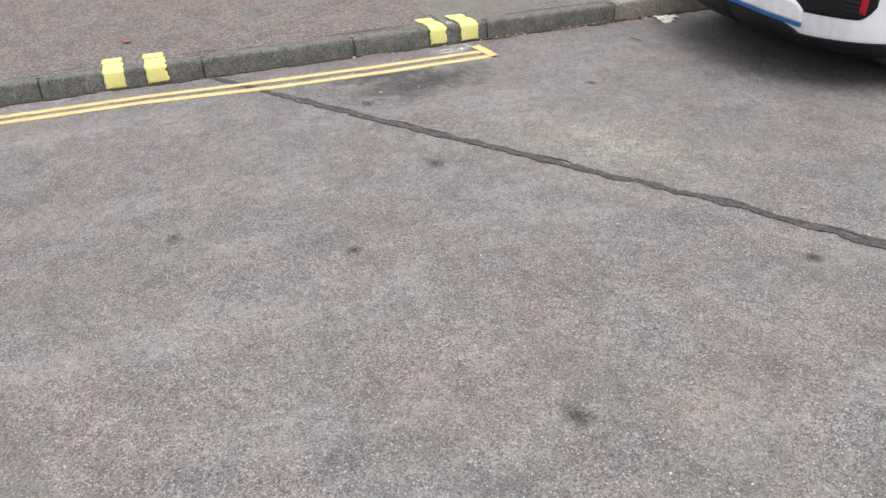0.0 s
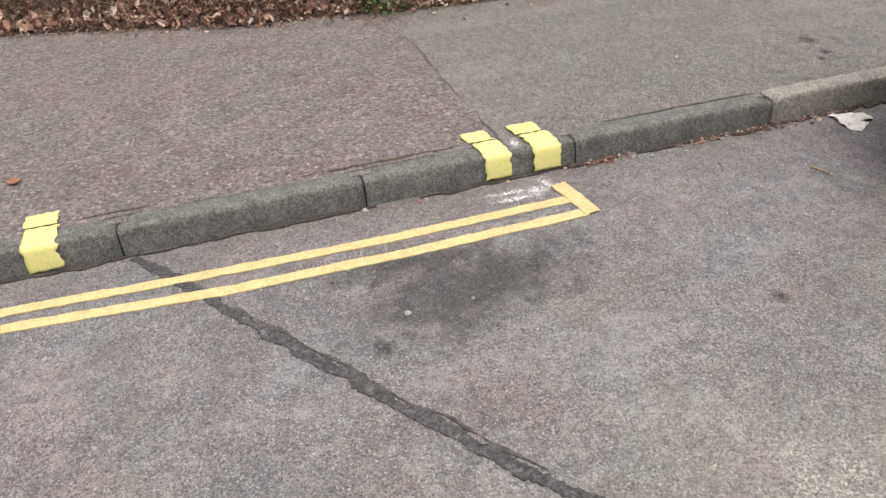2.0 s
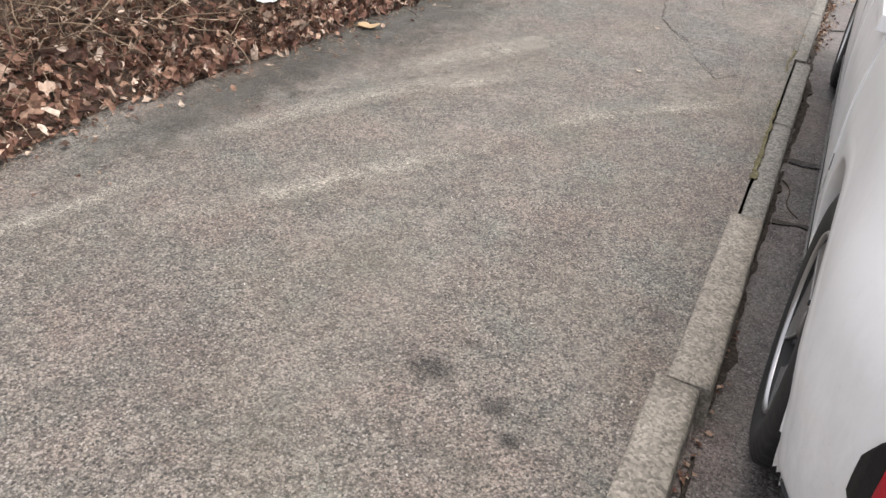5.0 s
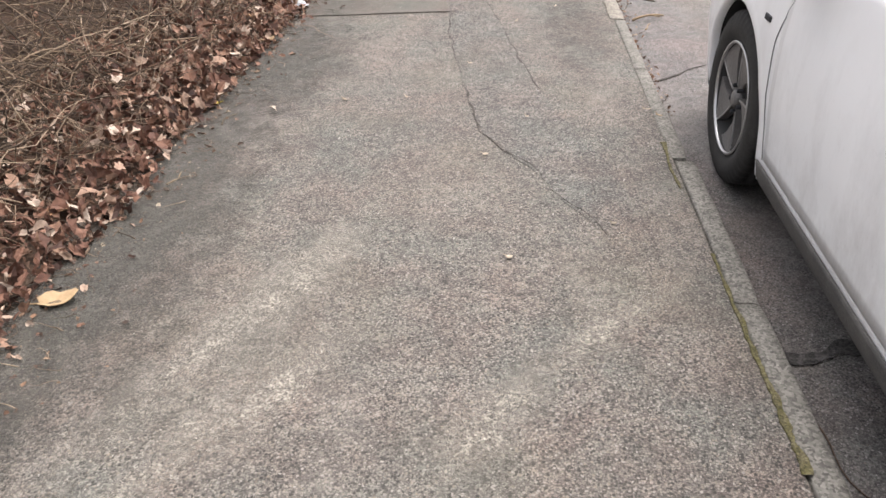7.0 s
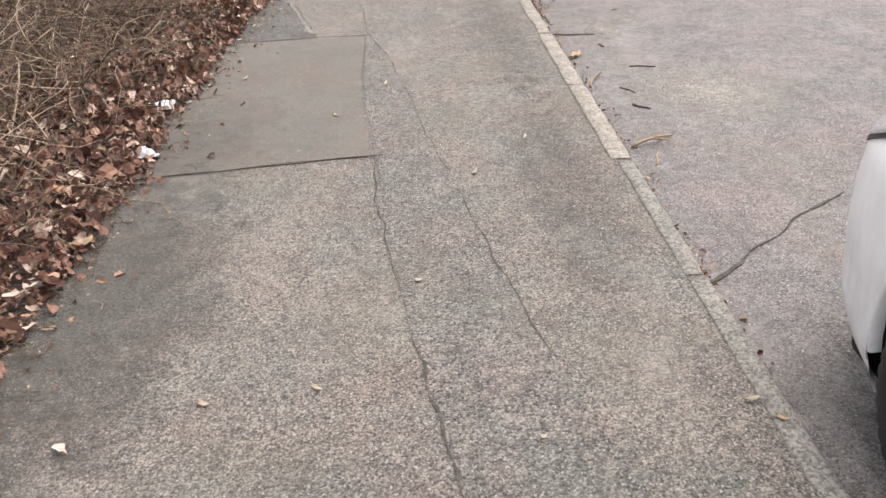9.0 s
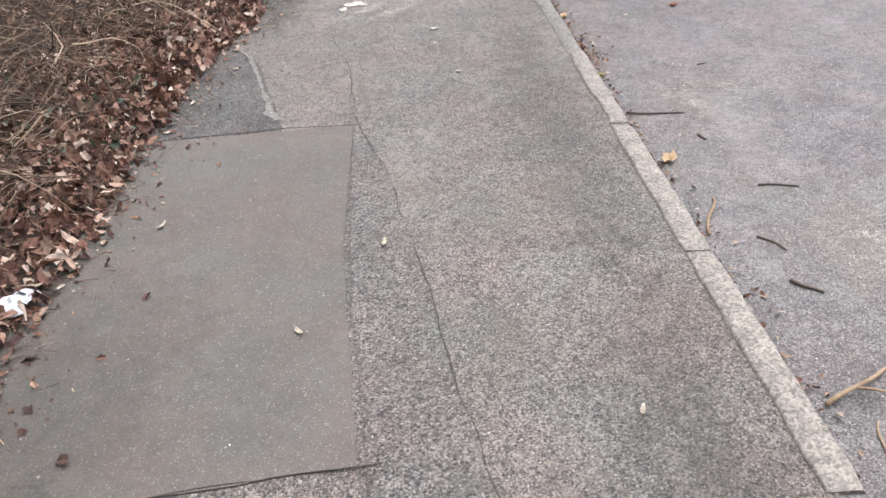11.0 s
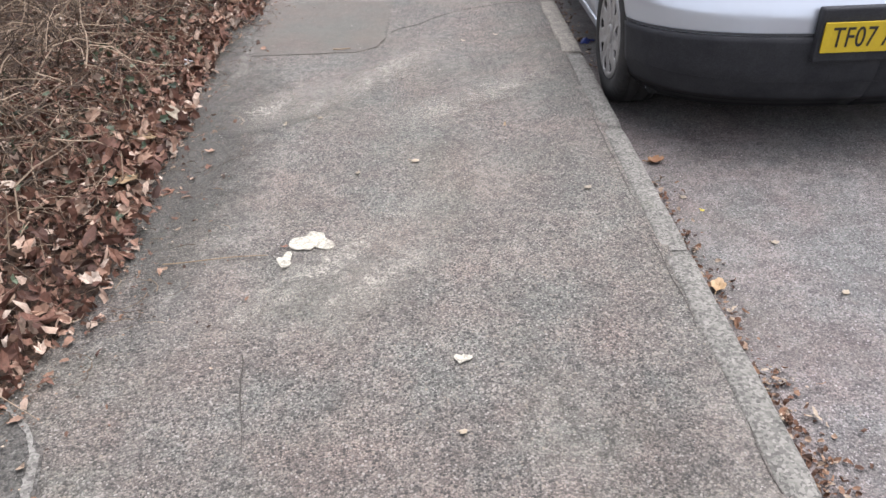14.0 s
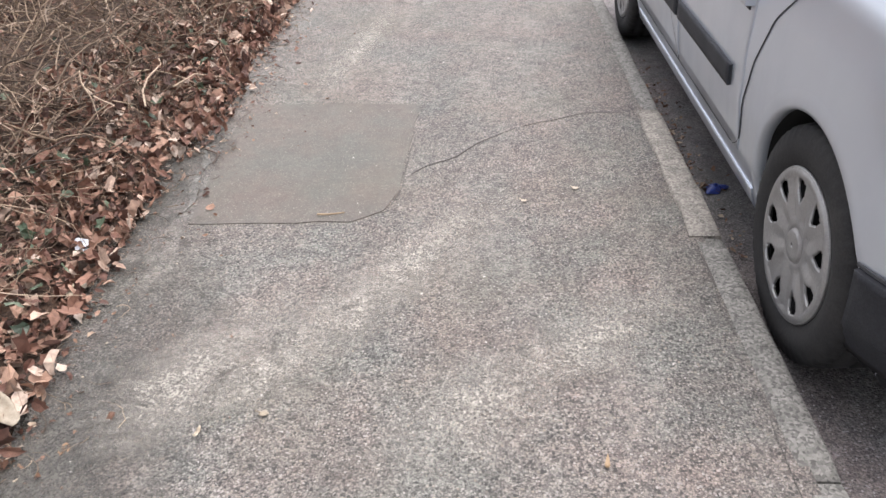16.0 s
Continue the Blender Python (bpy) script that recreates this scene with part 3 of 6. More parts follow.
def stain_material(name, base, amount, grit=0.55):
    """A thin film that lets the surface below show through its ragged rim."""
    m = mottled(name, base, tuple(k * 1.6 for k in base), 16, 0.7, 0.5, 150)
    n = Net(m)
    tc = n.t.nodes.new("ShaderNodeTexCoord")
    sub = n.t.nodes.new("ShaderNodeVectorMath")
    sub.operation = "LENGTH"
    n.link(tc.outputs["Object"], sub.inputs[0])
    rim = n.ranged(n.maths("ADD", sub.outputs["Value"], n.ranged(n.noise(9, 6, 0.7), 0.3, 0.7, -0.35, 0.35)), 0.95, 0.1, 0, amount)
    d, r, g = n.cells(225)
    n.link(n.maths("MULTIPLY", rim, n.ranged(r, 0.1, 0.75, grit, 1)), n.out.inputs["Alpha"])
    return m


OIL_FILM = stain_material("oil_stain", (0.045, 0.042, 0.038), 0.75)
SPOT_FILM = stain_material("dark_spot", (0.035, 0.033, 0.031), 0.75)
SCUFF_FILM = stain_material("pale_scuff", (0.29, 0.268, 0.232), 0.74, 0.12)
EDGE_DARK = stain_material("dark_edge_film", (0.066, 0.062, 0.053), 0.9, 0.5)
DARK_FILM = stain_material("dark_film", (0.07, 0.065, 0.056), 0.34)


def film(name, x, y, rx, ry, mat, label, turn=0.0, road_level=False, z=0.0):
    """A flat stain; its outline fades by a ragged mask."""
    n = 28
    verts = [(math.cos(2 * math.pi * i / n), math.sin(2 * math.pi * i / n), 0) for i in range(n)] + [(0, 0, 0)]
    ob = new(name, mesh_from(name, verts, [(i, (i + 1) % n, n) for i in range(n)], mat))
    tilt = math.atan(0.012) if road_level else 0.0
    ob.matrix_world = Matrix.LocRotScale((x, y, (road_z(x) if road_level else z) + 0.0018 + 0.0002 * (len(scene.objects) % 7)), Euler((0, -tilt, radians(turn))), (rx, ry, 1))
    return tagged(ob, label, "stain", kind="structure")


WHITE_FILM = stain_material("white_paint_smudge", (0.6, 0.58, 0.56), 0.9, 0.15)
for sx, sy, rx, ry, tn in ((0.182, -0.03, 0.026, 0.17, -3), (0.128, -0.05, 0.024, 0.15, -2), (0.1, 0.115, 0.07, 0.03, 15), (0.15, 0.06, 0.05, 0.06, 15)):
    film("white_mark", sx, sy, rx, ry, WHITE_FILM, "faded white paint mark on the road", tn, True)
film("white_kerb_mark", -0.065, 0.045, 0.055, 0.035, WHITE_FILM, "smudge of white paint on the kerb", 0, z=0.007)
film("road_stain", 0.68, -0.38, 0.28, 0.55, OIL_FILM, "dark oily stain on the road", 8, True)
film("road_stain", 0.45, -0.55, 0.12, 0.35, OIL_FILM, "dark oily stain on the road", 0, True)
for sx, sy, sr in ((0.88, -0.72, 0.035), (1.75, -0.62, 0.04), (2.35, -1.12, 0.03), (2.0, -1.75, 0.035), (1.08, 0.5, 0.03), (3.4, -0.75, 0.04), (3.0, 0.35, 0.03), (3.4, -1.9, 0.05)):
    film("road_spot", sx, sy, sr * 1.5, sr * 1.3, SPOT_FILM, "dark round spot on the road", 0, True)
film("road_stain", 1.23, 11.23, 0.14, 0.05, OIL_FILM, "dark oil spot where cars park", 0, True)
film("road_stain", 1.03, 10.62, 0.22, 0.16, DARK_FILM, "dull dark smudge where cars park", 0, True)
film("road_stain", 1.49, 11.3, 0.13, 0.05, OIL_FILM, "dark oil spot where cars park", 0, True)
film("road_scuff", 0.62, 9.05, 0.16, 0.12, SCUFF_FILM, "pale scuffed patch on the road", 0, True)
film("road_scuff", 0.4, 8.9, 0.14, 0.3, SCUFF_FILM, "pale scuffed patch on the road", 10, True)
film("road_scuff", 0.7, 7.6, 0.5, 0.6, SCUFF_FILM, "pale scuffed patch on the road", 10, True)
film("road_scuff", 1.9, 0.2, 0.9, 0.5, SCUFF_FILM, "pale scuffed patch on the road", 30, True)
for sx, sy, sr in ((-0.57, 1.86, 0.06), (-0.38, 1.82, 0.04), (-0.33, 1.74, 0.03), (-0.52, 1.98, 0.03)):
    film("pavement_spot", sx, sy, sr * 1.2, sr, SPOT_FILM, "dark spot on the pavement", z=0.002)
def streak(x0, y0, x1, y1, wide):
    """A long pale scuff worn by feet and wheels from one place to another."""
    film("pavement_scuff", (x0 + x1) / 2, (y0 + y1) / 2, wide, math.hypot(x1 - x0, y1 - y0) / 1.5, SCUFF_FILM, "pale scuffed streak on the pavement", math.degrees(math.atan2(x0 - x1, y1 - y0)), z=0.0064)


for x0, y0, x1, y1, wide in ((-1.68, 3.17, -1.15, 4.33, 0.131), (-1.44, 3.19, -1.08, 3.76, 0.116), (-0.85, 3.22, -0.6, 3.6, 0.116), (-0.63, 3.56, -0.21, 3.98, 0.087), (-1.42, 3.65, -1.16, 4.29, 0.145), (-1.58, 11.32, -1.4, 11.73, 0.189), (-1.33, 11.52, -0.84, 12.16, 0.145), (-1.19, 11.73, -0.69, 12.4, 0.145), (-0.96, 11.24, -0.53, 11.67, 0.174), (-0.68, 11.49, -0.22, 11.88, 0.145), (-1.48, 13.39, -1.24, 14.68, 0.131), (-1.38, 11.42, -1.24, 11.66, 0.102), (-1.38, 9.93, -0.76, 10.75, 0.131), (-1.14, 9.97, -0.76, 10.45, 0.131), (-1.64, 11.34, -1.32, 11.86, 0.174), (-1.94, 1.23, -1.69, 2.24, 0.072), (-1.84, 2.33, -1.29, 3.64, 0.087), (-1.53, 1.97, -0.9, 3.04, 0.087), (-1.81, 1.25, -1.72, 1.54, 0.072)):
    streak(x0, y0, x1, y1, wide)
# films that darken the pavement along the litter side and the kerb side
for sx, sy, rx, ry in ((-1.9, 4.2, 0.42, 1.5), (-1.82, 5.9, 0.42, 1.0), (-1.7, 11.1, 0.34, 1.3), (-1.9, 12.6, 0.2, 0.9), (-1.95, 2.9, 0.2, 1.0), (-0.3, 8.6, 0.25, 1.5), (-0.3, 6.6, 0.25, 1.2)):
    film("pavement_damp", sx, sy, rx, ry, EDGE_DARK if sx < -1 else DARK_FILM, "darker band on the pavement", 0, z=0.0072)
film("pavement_damp", -1.85, 7.05, 0.5, 0.75, DARK_FILM, "darker band on the repair patch", 0, z=0.0072)
for sx, sy, rx, ry, tn, sd in ((-1.175, 10.435, 0.05, 0.066, 0.0, 3), (-1.245, 10.332, 0.027, 0.03, 0.2, 6), (-0.72, 9.85, 0.016, 0.018, 0.0, 4)):
    blob("paint_splash", sx, sy, rx, ry, 0.0072, SPLASH, "dried cream paint splash on the pavement", sd, "paint splash", 0.85, 72, tn)


# kerb: (start, end, width, lift, material)
kerb = thing("kerb", (0, 0, 0), "row of weathered concrete kerb stones", "kerb", kind="structure")


def kerb_stone(y0, y1, inner, lift, mat, chipped=0.0, seed=0, shift=0.0):
    rnd = random.Random(seed)
    length, n = y1 - y0 - 0.007, 14
    r = 0.016
    prof = [(inner, -0.25), (inner, -0.006), (inner + 0.006, 0.0), (-r - 0.02, 0.0), (-r * 0.6, -r * 0.12), (-r * 0.2, -r * 0.5), (0.0, -r * 1.3), (0.004, -0.07), (0.008, -0.25)]
    verts = []
    for i in range(n + 1):
        y = y0 + 0.0035 + length * i / n
        for j, (x, z) in enumerate(prof):
            w = noise.noise(Vector((y * 12, j * 3.1, seed))) * 0.004
            ch = chipped * max(0, noise.noise(Vector((y * 9, 2.2, seed)))) if j in (1, 2) else 0
            ends = -0.009 if i in (0, n) and 1 < j < 7 else 0
            verts.append((x + shift + (w if j not in (0, 8) else 0) + ch, y, z + lift * (z > -0.2) + w * 0.6 + ends))
    k = len(prof)
    faces = grid_faces(n + 1, k)
    faces = [tuple(reversed(f)) for f in faces] + [tuple(range(k)), tuple(reversed(range(n * k, n * k + k)))]
    ob = new("kerb_stone", mesh_from("kerb_stone", verts, faces, mat, True))
    ob.data.polygons[-1].use_smooth = ob.data.polygons[-2].use_smooth = False
    ob.parent = kerb
    return ob


stone_ends = [-1.537 - 0.914 * k for k in range(22, 0, -1)] + [-1.537, -0.605, 0.295, 1.238, 2.12, 3.02, 3.92, 4.82, 5.82, 6.657, 7.543, 8.472, 9.364, 10.314, 11.24, 12.168, 13.141, 14.06] + [14.06 + 0.914 * k for k in range(1, 20)]
for i, (a, b) in enumerate(zip(stone_ends, stone_ends[1:])):
    mid = (a + b) / 2
    inner, lift, mat, chip = -0.105, 0.003, KERB_DARK, 0.0
    if 1.2 < mid < 3.0:
        inner, lift, mat = -0.105, 0.012, KERB_PALE
    elif 3.0 < mid < 4.82:
        inner, lift, mat = -0.075, -0.002, KERB_GREY
    elif 4.82 < mid < 6.6:
        inner, lift, mat = -0.065, 0.008, KERB_GREY
    elif 6.6 < mid < 9.36:
        inner, lift, mat, chip = -0.088, 0.012, KERB_PALE, 0.012 if mid < 8.4 else 0.045
    elif 9.36 < mid < 12.16:
        inner, lift, mat = -0.085, 0.005, KERB_GREY
    elif 12.16 < mid < 13.2:
        inner, lift, mat, chip = -0.10, 0.012, KERB_PALE, 0.02
    elif mid > 13.2:
        inner, lift, mat = -0.075, 0.004, KERB_GREY
    shift = 0.025 if 2.2 < mid < 4.82 else 0.0
    kerb_stone(a, b, inner, lift, mat, chip, i, shift)


def kerb_mark(y0, y1, seed, turn=0.0):
    """A painted band in two pieces: over the pavement's rim, and over the stone's top and face."""
    back = [(-0.228 + 0.012 * k, 0.0088) for k in range(9)]
    front = [(-0.121, 0.0088), (-0.11, 0.0088), (-0.1, 0.0088), (-0.09, 0.0088), (-0.07, 0.0085), (-0.05, 0.0088), (-0.036, 0.0088), (-0.022, 0.0075), (-0.012, 0.0055), (-0.002, 0.001), (0.005, -0.006), (0.0085, -0.016), (0.0105, -0.03), (0.012, -0.045), (0.013, -0.06), (0.014, -0.075), (0.015, -0.088), (0.0155, -0.099)]
    for piece, prof in enumerate((back, front)):
        verts, n, m = [], 9, len(prof)
        for j, (x, z) in enumerate(prof):
            rag = lambda e: noise.noise(Vector((j * 0.55, seed + e, piece))) * 0.012 + noise.noise(Vector((j * 2.3, seed + e, 7))) * 0.007
            a, b = y0 + rag(0) - 0.012 * (piece == 0), y1 + rag(5) - 0.012 * (piece == 0)
            shift = turn * (x + 0.1)
            for i in range(n):
                w = noise.noise(Vector((i * 1.3, seed, 9 + piece))) * 0.014 if j in (0, m - 1) else 0
                verts.append((x + (w if z > 0 else 0), a + (b - a) * i / (n - 1) + shift, z + (w * 0.6 if z < 0 else 0)))
        faces = [tuple(reversed(f)) for f in grid_faces(m, n)]
        ob = new("kerb_mark", mesh_from("kerb_mark", verts, faces, YELLOW, True))
        mod = ob.modifiers.new("film", "SOLIDIFY")
        mod.thickness, mod.offset = 0.002, -1
        tagged(ob, "fresh yellow paint band across a kerb stone", "kerb marking", "no-loading marks on the kerb", "structure")


for a, b, sd, tn in ((-2.10, -1.985, 1, 0.0), (-1.865, -1.745, 2, 0.0), (-0.115, -0.005, 3, 0.1), (0.095, 0.215, 4, 0.1)):
    kerb_mark(a, b, sd, tn)


# ---- parked cars ----
def curve_at(pairs, z):
    if z <= pairs[0][0]:
        return pairs[0][1]
    for (a, va), (b, vb) in zip(pairs, pairs[1:]):
        if z <= b:
            f = (z - a) / (b - a)
            f = f * f * (3 - 2 * f) * 0.35 + f * 0.65
            return va + (vb - va) * f
    return pairs[-1][1]


class Shell:
    """A car's skin: at each height a rounded outline. s: 0 to 1 round the tail, to 2 along the flank, to 3 round the nose."""

    def __init__(self, centre, tail, nose, base, half, rear, front, cap_r, cap_f, power):
        self.c, self.y0, self.y1, self.z0 = centre, tail, nose, base
        self.half, self.rear, self.front = half, rear, front
        self.cap_r, self.cap_f, self.n = cap_r, cap_f, power

    def at(self, s, z, hand=-1):
        """hand -1: the kerb's flank."""
        X = curve_at(self.half, z)
        ya, yb = self.y0 + curve_at(self.rear, z), self.y1 - curve_at(self.front, z)
        D, F, n = self.cap_r, self.cap_f, self.n
        if yb - ya < D + F:
            k = (yb - ya) / (D + F) * 0.98
            D, F = D * k, F * k
        if s <= 1:
            a = s * math.pi / 2
            x, y = X * math.sin(a) ** (2 / n), ya + D * (1 - max(0.0, math.cos(a)) ** (2 / n))
        elif s <= 2:
            x, y = X, ya + D + (yb - F - ya - D) * (s - 1)
        else:
            a = (3 - s) * math.pi / 2
            x, y = X * max(0.0, math.sin(a)) ** (2 / n), yb - F * (1 - max(0.0, math.cos(a)) ** (2 / n))
        return Vector((self.c + hand * x, y, self.z0 + z))

    def normal(self, s, z, hand=-1):
        e = 0.004
        du = self.at(min(3, s + e), z, hand) - self.at(max(0, s - e), z, hand)
        dv = self.at(s, z + 0.01, hand) - self.at(s, z - 0.01, hand)
        nrm = du.cross(dv)
        if nrm.length < 1e-9:
            return Vector((0, 0, 1))
        nrm.normalize()
        return nrm if hand > 0 else -nrm

    def out(self, s, z, off, hand=-1):
        return self.at(s, z, hand) + self.normal(s, z, hand) * off

    def s_of_y(self, y, z, hand=-1):
        lo, hi = 0.0, 3.0
        for _ in range(40):
            mid = (lo + hi) / 2
            lo, hi = (mid, hi) if self.at(mid, z).y < y else (lo, mid)
        return lo

    def s_of_x(self, x, z):
        """On the tail: x counts from the middle of the car."""
        lo, hi = 0.0, 1.0
        for _ in range(40):
            mid = (lo + hi) / 2
            lo, hi = (mid, hi) if self.c - self.at(mid, z).x < x else (lo, mid)
        return lo


def shell_body(sh, zs, arches, radius, mat):
    """The skin on both sides with the wheel arches cut out of it."""
    S = list(np.linspace(0, 1, 34)) + list(np.linspace(1, 2, 130))[1:] + list(np.linspace(2, 3, 34))[1:]
    bm = bmesh.new()
    for hand in (-1, 1):
        grid = []
        for s in S:
            col = []
            for z in zs:
                p = sh.at(s, z, hand)
                col.append(p)
            grid.append(col)
        inside = [[any(math.hypot(p.y - ay, p.z - az) < radius for ay, az in arches) and abs(p.x - sh.c) > 0.5 for p in col] for col in grid]
        verts = [[None] * len(zs) for _ in S]
        for i in range(len(S)):
            for j in range(len(zs)):
                p = grid[i][j].copy()
                if inside[i][j]:
                    near = any(not inside[a][b] for a in (i - 1, i, i + 1) for b in (j - 1, j, j + 1) if 0 <= a < len(S) and 0 <= b < len(zs))
                    if not near:
                        continue
                    ay, az = min(arches, key=lambda c: math.hypot(p.y - c[0], p.z - c[1]))
                    d = math.hypot(p.y - ay, p.z - az) or 1
                    p.y, p.z = ay + (p.y - ay) * radius / d, az + (p.z - az) * radius / d
                verts[i][j] = bm.verts.new(p)
        for i in range(len(S) - 1):
            for j in range(len(zs) - 1):
                q = [(i, j), (i + 1, j), (i + 1, j + 1), (i, j + 1)]
                if all(inside[a][b] for a, b in q) or any(verts[a][b] is None for a, b in q):
                    continue
                f = [verts[a][b] for a, b in q]
                bm.faces.new(f if hand > 0 else f[::-1])
        top = [verts[i][-1] for i in range(len(S))]
        ridge = []
        for v in top:
            ridge.append(bm.verts.new((sh.c, v.co.y, v.co.z + 0.025)))
        for i in range(len(S) - 1):
            f = (top[i], top[i + 1], ridge[i + 1], ridge[i])
            bm.faces.new(f if hand > 0 else f[::-1])
    bmesh.ops.remove_doubles(bm, verts=bm.verts[:], dist=0.0008)
    for f in bm.faces:
        f.smooth = True
    return bm


def shell_patch(sh, s0, s1, lo, hi, off=0.003, nu=24, nv=8, hand=-1, skirt=0.006):
    """A panel that follows the skin between two heights, either of which may be a function of the way along it."""
    f_lo = lo if callable(lo) else (lambda u: lo)
    f_hi = hi if callable(hi) else (lambda u: hi)
    rings = []
    for i in range(nu):
        u = i / (nu - 1)
        s = s0 + (s1 - s0) * u
        a, b = f_lo(u), f_hi(u)
        rings.append([sh.out(s, a + (b - a) * j / (nv - 1), off, hand) for j in range(nv)])
    verts = [p for r in rings for p in r]
    faces = grid_faces(nu, nv)
    rim = [i * nv for i in range(nu)] + [(nu - 1) * nv + j for j in range(1, nv)] + [i * nv + nv - 1 for i in reversed(range(nu - 1))] + [j for j in reversed(range(1, nv - 1))]
    start = len(verts)
    for k in rim:
        i, j = divmod(k, nv)
        s = s0 + (s1 - s0) * i / (nu - 1)
        u = i / (nu - 1)
        a, b = f_lo(u), f_hi(u)
        verts.append(sh.out(s, a + (b - a) * j / (nv - 1), off - skirt, hand))
    m = len(rim)
    faces += [(rim[k], start + k, start + (k + 1) % m, rim[(k + 1) % m]) for k in range(m)]
    bm = bmesh.new()
    vs = [bm.verts.new(v) for v in verts]
    for f in faces:
        try:
            q = bm.faces.new([vs[k] for k in f])
            q.smooth = len(bm.faces) <= (nu - 1) * (nv - 1)
        except ValueError:
            pass
    bmesh.ops.recalc_face_normals(bm, faces=bm.faces[:])
    return bm


def side_patch(sh, y0, y1, lo, hi, off=0.003, nu=24, nv=8, hand=-1, skirt=0.006):
    """As shell_patch, on a flank, between two places along the car."""
    made = shell_patch(sh, 1.0, 2.0, lo, hi, off, nu, nv, hand, skirt)
    made.verts.ensure_lookup_table()
    f_lo = lo if callable(lo) else (lambda u: lo)
    f_hi = hi if callable(hi) else (lambda u: hi)
    front = nu * nv
    rim = [i * nv for i in range(nu)] + [(nu - 1) * nv + j for j in range(1, nv)] + [i * nv + nv - 1 for i in reversed(range(nu - 1))] + [j for j in reversed(range(1, nv - 1))]
    for k, v in enumerate(made.verts):
        i, j = divmod(k if k < front else rim[k - front], nv)
        u = i / (nu - 1)
        z = f_lo(u) + (f_hi(u) - f_lo(u)) * j / (nv - 1)
        v.co = sh.out(sh.s_of_y(y0 + (y1 - y0) * u, z), z, off - (0 if k < front else skirt), hand)
    bmesh.ops.recalc_face_normals(made, faces=made.faces[:])
    return made


def side_line(sh, pts, width=0.0045, off=0.0035, hand=-1):
    return shell_line(sh, [(sh.s_of_y(y, z), z) for y, z in pts], width, off, hand)


def shell_line(sh, pts, width=0.006, off=0.0035, hand=-1, step=0.02):
    """A narrow gap or bead along points (s, z) of the skin."""
    if 2 < len(pts) < 12:
        # round the corners between the given points
        ext = [pts[0]] + list(pts) + [pts[-1]]
        pts = [tuple(0.5 * (2 * b + (c - a) * t + (2 * a - 5 * b + 4 * c - d) * t * t + (3 * b - a - 3 * c + d) * t ** 3) for a, b, c, d in zip(*ext[i:i + 4]))
               for i in range(len(pts) - 1) for t in (0.0, 0.17, 0.33, 0.5, 0.67, 0.83)] + [pts[-1]]
    fine = []
    for (s0, z0), (s1, z1) in zip(pts, pts[1:]):
        n = max(2, int((sh.at(s0, z0) - sh.at(s1, z1)).length / step))
        fine += [(s0 + (s1 - s0) * i / n, z0 + (z1 - z0) * i / n) for i in range(n)]
    fine.append(pts[-1])
    P = [sh.out(s, z, off, hand) for s, z in fine]
    N = [sh.normal(s, z, hand) for s, z in fine]
    bm = bmesh.new()
    rows = []
    for i, p in enumerate(P):
        d = (P[min(i + 1, len(P) - 1)] - P[max(i - 1, 0)]).normalized()
        w = d.cross(N[i]) * width / 2
        rows.append([bm.verts.new(p + w - N[i] * 0.004), bm.verts.new(p + w), bm.verts.new(p - w), bm.verts.new(p - w - N[i] * 0.004)])
    for a, b in zip(rows, rows[1:]):
        for j in range(3):
            bm.faces.new((a[j], a[j + 1], b[j + 1], b[j]))
    bmesh.ops.recalc_face_normals(bm, faces=bm.faces[:])
    return bm


def arc_band(cy, cz, r0, r1, x0, x1, a0, a1, n=40):
    """Part of a ring about a wheel's axle, from x0 to x1."""
    verts, faces = [], []
    for i in range(n + 1):
        a = radians(a0 + (a1 - a0) * i / n)
        for x, r in ((x0, r0), (x0, r1), (x1, r1), (x1, r0)):
            verts.append((x, cy + r * math.cos(a), cz + r * math.sin(a)))
    for i in range(n):
        for j in range(4):
            k = (j + 1) % 4
            faces.append((i * 4 + j, i * 4 + k, i * 4 + 4 + k, i * 4 + 4 + j))
    faces += [(0, 1, 2, 3), tuple(reversed(range(n * 4, n * 4 + 4)))]
    return verts, faces


def tyre_mesh(R, rim, w):
    prof = [(-w * 0.40, rim - 0.004), (-w * 0.47, rim + 0.010), (-w * 0.52, rim + 0.045), (-w * 0.515, R - 0.045), (-w * 0.47, R - 0.016), (-w * 0.43, R - 0.006), (-w * 0.30, R - 0.001), (-w * 0.29, R - 0.009), (-w * 0.25, R - 0.009), (-w * 0.24, R), (-w * 0.04, R), (-w * 0.03, R - 0.009), (w * 0.03, R - 0.009), (w * 0.04, R), (w * 0.24, R), (w * 0.25, R - 0.009), (w * 0.29, R - 0.009), (w * 0.30, R - 0.001), (w * 0.43, R - 0.006), (w * 0.51, R - 0.045), (w * 0.5, rim + 0.03), (w * 0.42, rim - 0.004)]
    v, f = lathe(prof, 150, lambda i, j: 0.007 if (i % 3 == 0 and (j in (4, 5, 6, 17, 18))) else 0.0)
    return mesh_from("tyre", v, f, RUBBER, True)


def place_mesh(name, vf, mat, parent, smooth=True, label=""):
    return part(name, mesh_from(name, vf[0], vf[1], mat, smooth), mat, parent, label)


